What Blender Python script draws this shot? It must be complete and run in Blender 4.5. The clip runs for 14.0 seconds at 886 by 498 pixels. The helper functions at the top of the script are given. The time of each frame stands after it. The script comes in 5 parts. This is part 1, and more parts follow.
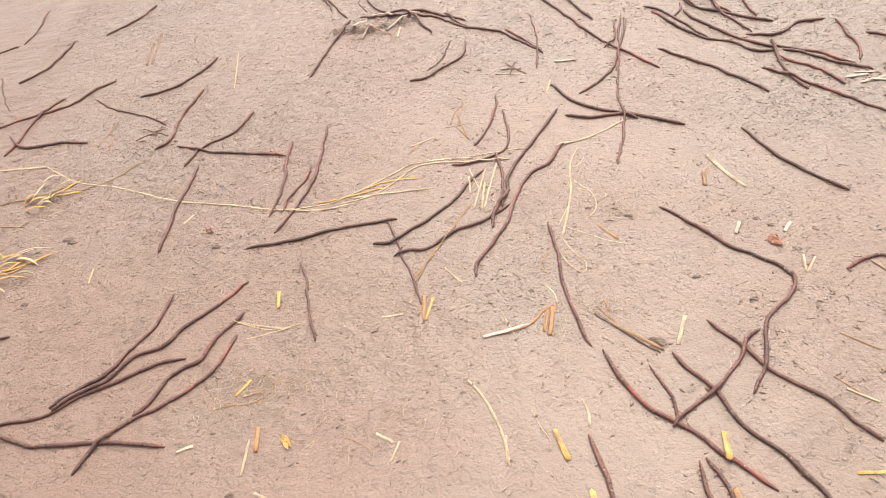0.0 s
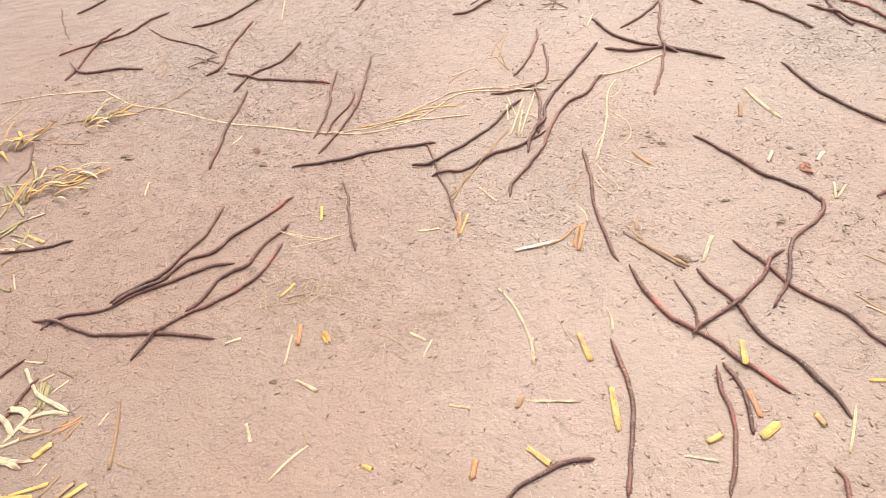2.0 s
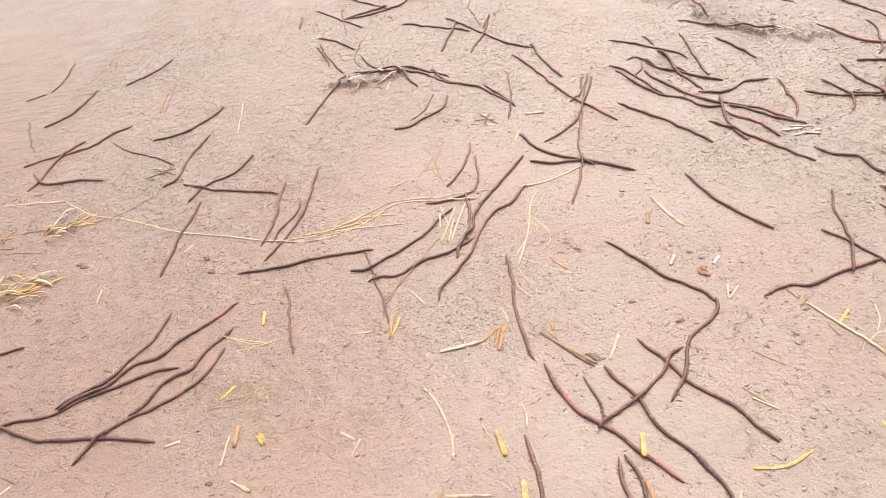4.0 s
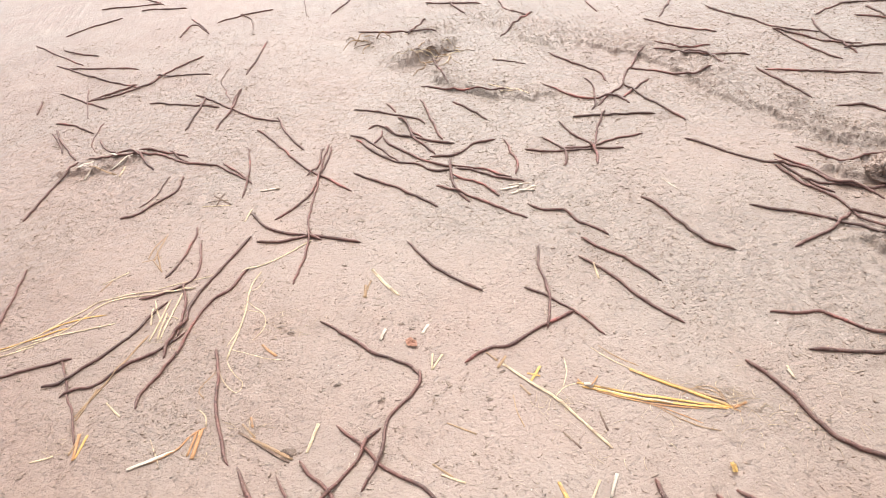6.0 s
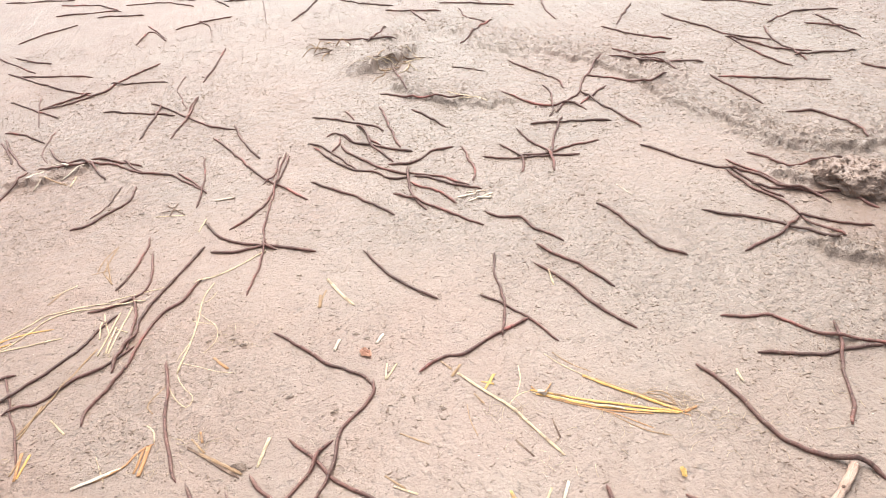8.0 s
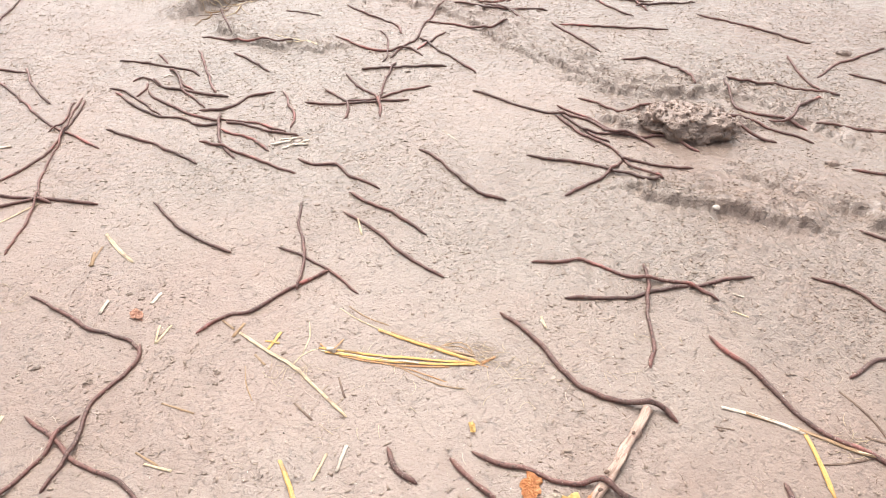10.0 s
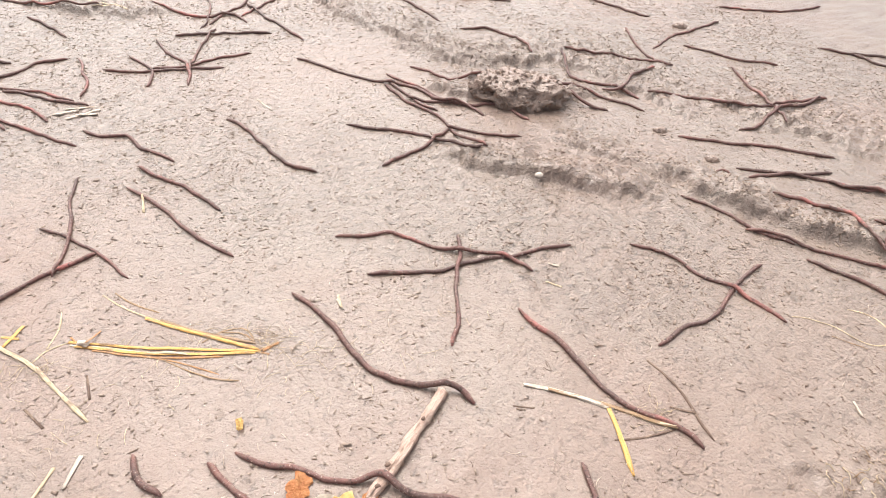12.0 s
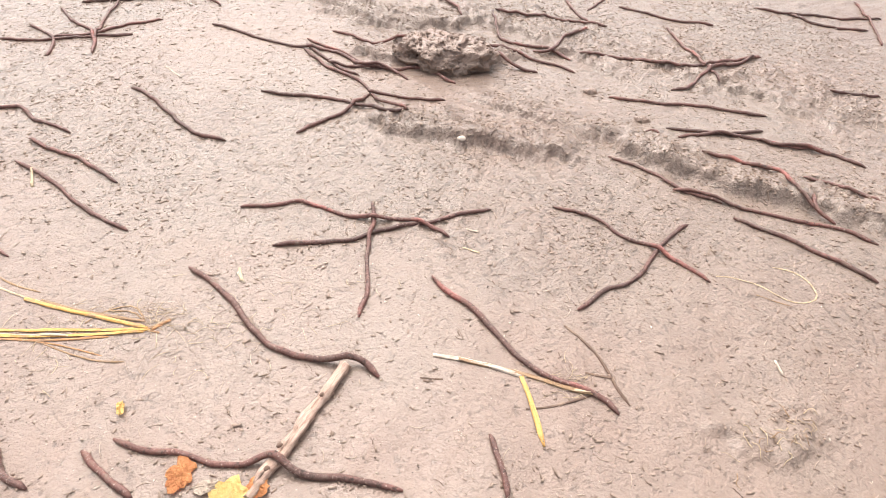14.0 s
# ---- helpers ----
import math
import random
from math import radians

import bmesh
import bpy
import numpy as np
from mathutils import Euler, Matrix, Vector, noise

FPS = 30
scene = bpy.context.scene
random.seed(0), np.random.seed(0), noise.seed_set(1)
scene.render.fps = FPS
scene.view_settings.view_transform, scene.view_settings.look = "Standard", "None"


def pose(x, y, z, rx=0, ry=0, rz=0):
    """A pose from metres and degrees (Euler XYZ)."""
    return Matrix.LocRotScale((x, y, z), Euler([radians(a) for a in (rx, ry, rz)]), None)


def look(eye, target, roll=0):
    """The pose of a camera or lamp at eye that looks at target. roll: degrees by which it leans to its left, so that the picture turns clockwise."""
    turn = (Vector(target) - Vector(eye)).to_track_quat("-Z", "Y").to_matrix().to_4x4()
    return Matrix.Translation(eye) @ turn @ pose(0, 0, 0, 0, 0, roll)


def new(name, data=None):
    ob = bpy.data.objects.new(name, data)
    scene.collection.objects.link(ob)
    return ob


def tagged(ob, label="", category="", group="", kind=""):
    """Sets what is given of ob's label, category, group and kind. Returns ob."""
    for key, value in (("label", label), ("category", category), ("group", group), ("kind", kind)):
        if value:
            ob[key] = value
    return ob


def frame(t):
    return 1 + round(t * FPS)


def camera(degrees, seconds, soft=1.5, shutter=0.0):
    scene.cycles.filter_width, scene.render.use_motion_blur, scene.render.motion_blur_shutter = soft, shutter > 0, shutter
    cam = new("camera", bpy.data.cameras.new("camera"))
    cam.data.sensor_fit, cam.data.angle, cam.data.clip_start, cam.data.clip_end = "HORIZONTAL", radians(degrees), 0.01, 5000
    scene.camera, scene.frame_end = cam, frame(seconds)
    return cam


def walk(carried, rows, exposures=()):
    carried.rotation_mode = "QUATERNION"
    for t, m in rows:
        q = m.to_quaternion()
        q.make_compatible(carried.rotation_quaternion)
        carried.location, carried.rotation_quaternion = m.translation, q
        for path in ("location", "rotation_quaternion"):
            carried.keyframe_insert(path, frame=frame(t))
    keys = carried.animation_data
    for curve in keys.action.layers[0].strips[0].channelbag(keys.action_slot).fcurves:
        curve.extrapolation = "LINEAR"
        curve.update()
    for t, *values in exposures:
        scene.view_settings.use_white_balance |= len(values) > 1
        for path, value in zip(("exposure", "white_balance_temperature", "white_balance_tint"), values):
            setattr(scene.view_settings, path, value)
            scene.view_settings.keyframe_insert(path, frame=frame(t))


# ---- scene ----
cam = camera(64.90, 14.0, soft=0.6)
PATH = [
    (0, (0.0680, 0.0810, 0.5580), (-0.1290, 1.5190, -0.8180), -11.10),
    (0.5, (0.0570, 0.0710, 0.5560), (-0.1640, 1.4950, -0.8320), -11.40),
    (1, (0.0550, 0.0480, 0.5370), (-0.2000, 1.4270, -0.8890), -12.40),
    (1.5, (0.0670, 0.0350, 0.5360), (-0.2080, 1.3970, -0.9020), -12.50),
    (2, (0.0690, 0.0200, 0.5450), (-0.2390, 1.3810, -0.8880), -12.60),
    (2.2, (0.0670, 0.0190, 0.5470), (-0.2510, 1.3710, -0.8910), -12.80),
    (4.3, (0.1650, -0.0120, 0.5980), (0.0090, 1.5370, -0.6580), -9.70),
    (4.5, (0.2080, 0.0090, 0.5930), (0.1650, 1.5600, -0.6700), -9.50),
    (5, (0.2840, 0.0200, 0.5870), (0.3780, 1.6060, -0.6280), -9.20),
    (5.5, (0.3070, 0.0220, 0.5880), (0.4660, 1.6180, -0.6070), -8.00),
    (6, (0.3280, 0.0180, 0.5810), (0.5180, 1.6150, -0.6080), -7.30),
    (6.5, (0.3400, 0.0160, 0.5840), (0.5860, 1.6230, -0.5810), -6.80),
    (7, (0.3440, 0.0180, 0.5840), (0.6020, 1.6230, -0.5800), -6.60),
    (7.2, (0.3450, 0.0180, 0.5830), (0.6070, 1.6200, -0.5860), -6.50),
    (9.3, (0.4120, 0.0180, 0.5460), (0.7680, 1.5600, -0.6780), -5.10),
    (9.5, (0.4360, 0.0260, 0.5310), (0.8560, 1.5380, -0.7080), -4.00),
    (10, (0.4690, 0.0290, 0.4990), (1.0000, 1.4920, -0.7560), -1.10),
    (10.5, (0.5080, 0.0340, 0.4720), (1.1550, 1.4510, -0.7830), 1.70),
    (11, (0.5340, 0.0350, 0.4630), (1.2250, 1.4330, -0.7890), 2.30),
    (11.5, (0.5610, 0.0300, 0.4470), (1.3160, 1.3960, -0.8040), 3.30),
    (12, (0.5810, 0.0280, 0.4350), (1.3660, 1.3680, -0.8240), 3.70),
    (12.5, (0.6090, 0.0230, 0.4200), (1.4300, 1.3250, -0.8560), 3.90),
    (13, (0.6330, 0.0210, 0.4060), (1.4780, 1.2900, -0.8880), 3.70),
    (13.5, (0.6380, 0.0210, 0.4070), (1.4830, 1.2920, -0.8860), 3.70),
    (14, (0.6350, 0.0190, 0.4050), (1.4870, 1.2830, -0.8910), 4.40),
]
EXPOSURES = [(0.0, 0.80, 6950, 12.0), (2.0, 0.91, 7050, 12.5), (5.0, 0.88, 6650, 12.0), (7.0, 1.03, 6550, 9.5), (9.5, 1.04, 6450, 9.0), (11.5, 1.02, 6400, 9.0), (14.0, 1.07, 6600, 11.5)]
walk(cam, [(t, look(eye, target, roll)) for t, eye, target, roll in PATH], EXPOSURES)

# ---- overcast daylight ----
SUN_HEIGHT, SUN_WAY = 59.0, -12.0  # degrees above the horizon; degrees from +y towards -x
world = bpy.data.worlds.new("overcast_sky")
scene.world = world
world.use_nodes = True
sky = world.node_tree.nodes.new("ShaderNodeTexSky")
sky.sky_type = "NISHITA"
sky.sun_disc = False
sky.sun_elevation, sky.sun_rotation = radians(SUN_HEIGHT), radians(-SUN_WAY)
sky.air_density, sky.dust_density, sky.ozone_density = 1.0, 6.0, 1.0
backing = world.node_tree.nodes["Background"]
backing.inputs["Strength"].default_value = 0.15
clouds = world.node_tree.nodes.new("ShaderNodeHueSaturation")  # a cloud cover takes the blue out of the sky
clouds.inputs["Saturation"].default_value = 0.35
world.node_tree.links.new(sky.outputs["Color"], clouds.inputs["Color"])
world.node_tree.links.new(clouds.outputs["Color"], backing.inputs["Color"])
sun = new("sun", bpy.data.lights.new("sun", "SUN"))
sun.data.energy, sun.data.angle, sun.data.color = 1.4, radians(80), (1.0, 0.97, 0.93)
sun.matrix_world = pose(0, 0, 5, 90 - SUN_HEIGHT, 0, 180 + SUN_WAY)


# ---- materials ----
class Nodes:
    """A material's node tree, with short ways to add nodes to it."""

    def __init__(self, name, rough=0.6, spec=0.5):
        self.mat = bpy.data.materials.new(name)
        self.mat.use_nodes = True
        self.tree = self.mat.node_tree
        self.shader = self.tree.nodes["Principled BSDF"]
        self.set("Roughness", rough)
        self.set("Specular IOR Level", spec)

    def set(self, key, value):
        if hasattr(value, "links"):
            self.tree.links.new(value, self.shader.inputs[key])
        else:
            self.shader.inputs[key].default_value = value

    def add(self, kind, out, settings=(), **plugs):
        node = self.tree.nodes.new(kind)
        settings = dict(settings)
        if "data_type" in settings:
            node.data_type = settings["data_type"]
        if "blend_type" in settings:
            node.blend_type = settings["blend_type"]
        if "attribute_name" in settings:
            node.attribute_name = settings["attribute_name"]
        if "operation" in settings:
            node.operation = settings["operation"]
        for key, value in plugs.items():
            plug = node.inputs[int(key[1:])] if key[0] == "i" and key[1:].isdigit() else node.inputs[key]
            if hasattr(value, "links"):
                self.tree.links.new(value, plug)
            else:
                plug.default_value = value
        return node.outputs[out]

    def place(self, which="Object"):
        return self.add("ShaderNodeTexCoord", which)

    def noise(self, where, scale, detail=4.0, rough=0.55):
        return self.add("ShaderNodeTexNoise", 0, (), Vector=where, Scale=scale, Detail=detail, Roughness=rough)

    def ramp(self, value, low, high, a=(0, 0, 0), b=(1, 1, 1)):
        node = self.tree.nodes.new("ShaderNodeValToRGB")
        node.color_ramp.elements[0].position, node.color_ramp.elements[1].position = low, high
        node.color_ramp.elements[0].color, node.color_ramp.elements[1].color = (*a, 1), (*b, 1)
        self.tree.links.new(value, node.inputs[0])
        return node.outputs[0]

    def mix(self, factor, a, b, blend="MIX"):
        four = lambda c: (*c, 1) if isinstance(c, tuple) else c
        return self.add("ShaderNodeMix", 2, {"data_type": "RGBA", "blend_type": blend}, i0=factor, i6=four(a), i7=four(b))

    def math(self, kind, a, b=0.0):
        return self.add("ShaderNodeMath", 0, {"operation": kind}, i0=a, i1=b)

    def bump(self, height, strength, distance):
        return self.add("ShaderNodeBump", 0, (), Height=height, Strength=strength, Distance=distance)


def mud_material(name, tan, grey, loose=None):
    """Wet mud; loose says how crumbly it is, 0 to 1, or else the mesh's own layer of that name does."""
    n = Nodes(name, 0.5, 0.5)
    where = n.place()
    if loose is None:
        loose = n.add("ShaderNodeAttribute", "Fac", {"attribute_name": "loose"})
    else:
        loose = n.math("ADD", loose, 0.0)
    large = n.noise(where, 2.6, 4.0, 0.6)
    across = n.add("ShaderNodeSeparateXYZ", 0, (), Vector=where)
    east = n.add("ShaderNodeMapRange", 0, (), i0=across, i1=-0.1, i2=0.6, i3=-0.10, i4=0.085)
    tint = n.math("ADD", n.math("ADD", large, east), n.math("MULTIPLY", loose, 0.03))
    colour = n.mix(n.ramp(tint, 0.36, 0.68), tan, grey)
    blotch = n.noise(where, 30.0, 6.0, 0.7)
    colour = n.mix(n.ramp(blotch, 0.36, 0.64), n.mix(0.16, colour, (0.15, 0.10, 0.08)), colour)
    damp = n.noise(where, 9.0, 4.0, 0.6)
    colour = n.mix(n.ramp(damp, 0.58, 0.70), colour, n.mix(0.16, colour, (0.14, 0.10, 0.08)))
    fine = n.noise(where, 150.0, 5.0, 0.65)
    speck = n.noise(where, 330.0, 3.0, 0.65)
    often = n.add("ShaderNodeMapRange", 0, (), i0=loose, i1=0.1, i2=0.8, i3=0.10, i4=0.13)
    # Pits of the bump get a darker colour, as painted shade.
    dark = n.ramp(n.math("SUBTRACT", n.math("ADD", fine, n.math("MULTIPLY", speck, 0.35)), often), 0.395, 0.46)
    colour = n.mix(dark, n.mix(0.24, colour, (0.085, 0.06, 0.046)), colour)
    colour = n.mix(n.ramp(speck, 0.66, 0.76), colour, (0.46, 0.365, 0.29))
    n.set("Base Color", colour)
    n.set("Roughness", n.add("ShaderNodeMapRange", 0, (), i0=n.noise(where, 18.0), i1=0.3, i2=0.7, i3=0.38, i4=0.56))
    rise = n.math("ADD", n.math("ADD", fine, n.math("MULTIPLY", speck, 0.6)), n.math("MULTIPLY", dark, 0.4))
    n.set("Normal", n.bump(rise, n.add("ShaderNodeMapRange", 0, (), i0=loose, i1=0.05, i2=0.75, i3=0.62, i4=0.85), 0.0062))
    n.set("Coat Weight", 0.5)
    n.set("Coat Roughness", 0.32)
    return n.mat


def lengthwise(n, around, along):
    """A place on a tube's skin: so many cells round it, so many a metre along it."""
    where = n.add("ShaderNodeUVMap", 0)
    return n.add("ShaderNodeVectorMath", 0, {"operation": "MULTIPLY"}, i0=where, i1=(around, along, 0))


def worm_material(name, dark, red):
    n = Nodes(name, 0.5, 0.45)
    where = n.place()
    shade = n.add("ShaderNodeObjectInfo", "Random")
    along = n.noise(n.add("ShaderNodeVectorMath", 0, {"operation": "ADD"}, i0=where, i1=n.math("MULTIPLY", shade, 9.0)), 15.0, 3.0)
    colour = n.mix(n.ramp(n.math("ADD", along, n.math("MULTIPLY", shade, 0.12)), 0.40, 0.70), dark, red)
    colour = n.mix(n.ramp(along, 0.61, 0.70), colour, (0.34, 0.112, 0.09))
    grime = n.noise(where, 260.0, 5.0, 0.7)
    colour = n.mix(n.ramp(grime, 0.34, 0.46), (0.045, 0.028, 0.022), colour)
    colour = n.mix(n.ramp(n.noise(where, 90.0, 5.0, 0.75), 0.56, 0.72), colour, (0.20, 0.14, 0.108))
    colour = n.mix(n.ramp(n.noise(where, 520.0, 3.0, 0.6), 0.62, 0.70), colour, (0.40, 0.31, 0.25))
    n.set("Base Color", colour)
    ribs = n.noise(lengthwise(n, 1.5, 620.0), 1.0, 2.0)
    n.set("Roughness", n.add("ShaderNodeMapRange", 0, (), i0=grime, i1=0.35, i2=0.6, i3=0.6, i4=0.36))
    n.set("Normal", n.bump(n.math("ADD", ribs, n.math("MULTIPLY", grime, 1.5)), 0.75, 0.0013))
    return n.mat


def straw_material(name, low, high, rough=0.6, stalk=True):
    n = Nodes(name, rough, 0.3)
    where = n.place()
    shade = n.add("ShaderNodeObjectInfo", "Random")
    grain = n.noise(lengthwise(n, 26.0, 45.0) if stalk else where, 1.0 if stalk else 180.0, 4.0, 0.65)
    colour = n.mix(n.ramp(grain, 0.36, 0.62), low, high)
    colour = n.mix(n.math("MULTIPLY", shade, 0.4), colour, low)
    stain = n.noise(where, 130.0, 5.0, 0.7)
    colour = n.mix(n.ramp(stain, 0.50 if stalk else 0.58, 0.68 if stalk else 0.75), colour, n.mix(0.4, colour, (0.14, 0.09, 0.055)))
    colour = n.mix(n.ramp(n.noise(where, 55.0, 3.0), 0.55 if stalk else 0.68, 0.72 if stalk else 0.80), colour, (0.30, 0.21, 0.15))
    n.set("Base Color", colour)
    n.set("Normal", n.bump(n.math("ADD", grain, n.noise(where, 700.0, 2.0)), 0.7, 0.0012))
    return n.mat


def crumb_material(name, low, high):
    n = Nodes(name, 0.6, 0.3)
    each = n.add("ShaderNodeNewGeometry", "Random Per Island")
    n.set("Base Color", n.mix(each, low, high))
    n.set("Normal", n.bump(n.noise(n.place(), 900.0, 2.0), 0.5, 0.0008))
    return n.mat


MUD = mud_material("wet_mud", (0.255, 0.161, 0.117), (0.254, 0.187, 0.144))
CLOD = mud_material("crumbly_mud", (0.31, 0.205, 0.152), (0.30, 0.215, 0.165), 0.6)
WORM = worm_material("reddish_brown_worm", (0.106, 0.056, 0.045), (0.198, 0.086, 0.068))
YELLOW = straw_material("yellow_straw", (0.56, 0.29, 0.08), (0.90, 0.56, 0.20))
PALE = straw_material("pale_straw", (0.46, 0.33, 0.20), (0.76, 0.62, 0.43))
TAN = straw_material("tan_straw", (0.26, 0.155, 0.085), (0.44, 0.29, 0.165))
ORANGE = straw_material("orange_brown_straw", (0.38, 0.18, 0.08), (0.58, 0.32, 0.155))
BROWN = straw_material("brown_rootlet", (0.10, 0.06, 0.045), (0.22, 0.14, 0.10))
GREEN = straw_material("wilted_grass", (0.24, 0.205, 0.10), (0.46, 0.39, 0.21))
WHITE = straw_material("whitish_bark", (0.48, 0.38, 0.29), (0.72, 0.62, 0.52))
LEAF_YELLOW = straw_material("yellow_leaf", (0.68, 0.44, 0.15), (0.86, 0.65, 0.28), stalk=False)
LEAF_ORANGE = straw_material("orange_leaf", (0.50, 0.19, 0.07), (0.72, 0.35, 0.15), stalk=False)
LEAF_RUST = straw_material("rusty_leaf", (0.44, 0.21, 0.14), (0.60, 0.34, 0.24), stalk=False)
CRUMB = crumb_material("mud_crumb", (0.22, 0.152, 0.115), (0.35, 0.262, 0.205))
# Dark soil; its colour also stands in for small shadows beside crumbs.
DARK_CRUMB = crumb_material("dark_soil_and_shade_crumb", (0.09, 0.064, 0.05), (0.20, 0.145, 0.112))
SHRED = crumb_material("pale_shred", (0.28, 0.20, 0.155), (0.50, 0.39, 0.31))
GRIT = crumb_material("pale_grit", (0.42, 0.34, 0.28), (0.62, 0.53, 0.45))


# ---- the ground ----
def lattice(x, y, seed):
    """Smooth value noise from -1 to 1 over arrays of places, one cell a unit."""
    xi, yi = np.floor(x).astype(np.int64), np.floor(y).astype(np.int64)
    u, v = x - xi, y - yi
    u, v = u * u * u * (u * (u * 6 - 15) + 10), v * v * v * (v * (v * 6 - 15) + 10)

    def corner(a, b):
        n = ((xi + a) * 374761393 + (yi + b) * 668265263 + seed * 974634777) & 0x7FFFFFFF
        n = ((n ^ (n >> 13)) * 1274126177) & 0x7FFFFFFF
        return ((n ^ (n >> 16)) & 0xFFFF) / 32767.5 - 1

    low = corner(0, 0) * (1 - u) + corner(1, 0) * u
    high = corner(0, 1) * (1 - u) + corner(1, 1) * u
    return low * (1 - v) + high * v


def fractal(x, y, cell, octaves, seed, rough=0.5):
    total, size = np.zeros_like(x), 1.0
    for k in range(octaves):
        total += size * lattice(x * 2**k / cell + 17.3 * k, y * 2**k / cell - 9.1 * k, seed + k)
        size *= rough
    return total


BANKS = []


def raise_bank(height, near, far, *corners):
    """A crumbly bank of pushed-up mud along a line of corners: steep on its right-hand side, falling off slowly on its left."""
    for (x0, y0), (x1, y1) in zip(corners, corners[1:]):
        BANKS.append((x0, y0, x1, y1, near, far, 1.3 * height))


def bank(x, y, x0, y0, x1, y1, near, far, height):
    dx, dy = x1 - x0, y1 - y0
    f = np.clip(((x - x0) * dx + (y - y0) * dy) / (dx * dx + dy * dy), 0, 1)
    off = np.hypot(x - x0 - f * dx, y - y0 - f * dy)
    behind = (x - x0) * -dy + (y - y0) * dx > 0
    return height * np.where(behind, np.exp(-((off / far) ** 2) * 1.3), np.exp(-((off / near / 0.8) ** 3.5)))


raise_bank(0.009, 0.011, 0.045, (0.955, 0.618), (0.990, 0.592), (1.012, 0.568), (1.035, 0.537), (1.068, 0.519), (1.077, 0.506))
raise_bank(0.006, 0.010, 0.040, (1.094, 0.598), (1.118, 0.564), (1.138, 0.527), (1.160, 0.503))
raise_bank(0.011, 0.013, 0.050, (1.173, 0.460), (1.186, 0.425), (1.204, 0.386), (1.223, 0.356), (1.243, 0.330), (1.265, 0.306), (1.288, 0.276), (1.314, 0.252), (1.37, 0.20), (1.47, 0.12))
raise_bank(0.007, 0.010, 0.060, (0.987, 1.135), (1.003, 1.065), (1.042, 1.005))
raise_bank(0.010, 0.010, 0.065, (1.042, 1.005), (1.048, 0.945), (1.064, 0.890), (1.095, 0.860), (1.167, 0.830))
raise_bank(0.006, 0.009, 0.13, (0.600, 1.655), (0.688, 1.654), (0.744, 1.598), (0.780, 1.490), (0.843, 1.439), (0.937, 1.348), (0.985, 1.20))
raise_bank(0.006, 0.010, 0.12, (1.235, 0.800), (1.255, 0.750), (1.267, 0.690))
raise_bank(0.005, 0.010, 0.13, (1.380, 0.560), (1.403, 0.526), (1.413, 0.488), (1.449, 0.447), (1.477, 0.403), (1.60, 0.22))
raise_bank(0.007, 0.012, 0.045, (0.528, 1.390), (0.560, 1.320), (0.610, 1.262), (0.680, 1.225))
raise_bank(0.014, 0.014, 0.045, (0.475, 1.490), (0.520, 1.505), (0.585, 1.545))
raise_bank(0.008, 0.016, 0.04, (0.386, 1.683), (0.426, 1.644))
raise_bank(0.009, 0.016, 0.05, (1.035, 0.780), (1.080, 0.740), (1.150, 0.715))
raise_bank(0.003, 0.012, 0.03, (0.983, 0.143), (1.003, 0.129), (1.032, 0.124))
raise_bank(0.006, 0.016, 0.04, (-0.175, 1.237), (-0.094, 1.257))


def crumbly(x, y):
    """How crumbly the mud is, 0 to 1: smooth near the walk, loose in a band across the middle and further off."""
    band = np.maximum(bank(x, y, 0.30, 0.93, 0.62, 0.83, 0.10, 0.10, 1.0), bank(x, y, 0.62, 0.83, 1.0, 0.42, 0.12, 0.12, 1.0))
    far = np.clip((np.hypot(x - 0.35, y) - 0.45) / 0.9, 0, 1)
    return np.clip(0.16 + 0.26 * np.clip(x - 0.15, 0, 0.9) + 0.50 * band + 0.24 * fractal(x, y, 0.30, 2, 71) + 0.55 * far, 0.04, 1)


def height(x, y):
    x, y = np.asarray(x, float), np.asarray(y, float)
    near = 1 / (1 + (np.hypot(x - 0.5, y - 0.8) / 6) ** 4)
    h = near * (0.004 * lattice(x / 0.5, y / 0.5, 5) + 0.0011 * fractal(x, y, 0.06, 3, 11))
    loose = crumbly(x, y)
    lumps = np.clip(fractal(x, y, 0.013, 2, 31), 0, 2)
    h += near * loose * (0.0011 * fractal(x, y, 0.009, 2, 21, 0.7) + 0.0013 * lumps**2)
    wobble_x, wobble_y = 0.011 * fractal(x, y, 0.040, 4, 41, 0.62), 0.011 * fractal(x, y, 0.045, 4, 51, 0.62)
    pile = np.zeros_like(h)
    for b in BANKS:
        pile = np.maximum(pile, bank(x + wobble_x, y + wobble_y, *b))
    rough = 1 + 0.22 * fractal(x, y, 0.03, 2, 61, 0.6)
    crust = np.minimum(pile / 0.006, 1) * (0.0031 * fractal(x, y, 0.015, 3, 81, 0.75))
    return h + pile * rough + crust


def steps(low, high, fine, reach, growth=1.05):
    """Ascending places: fine steps from low to high, then ever longer ones out to reach."""
    inner = list(np.arange(low, high + fine / 2, fine))
    gap, out, back = fine, [], []
    a, b = inner[-1], inner[0]
    while a < reach:
        gap *= growth
        a, b = a + gap, b - gap
        out.append(a)
        back.append(b)
    return np.array(back[::-1] + inner + out)


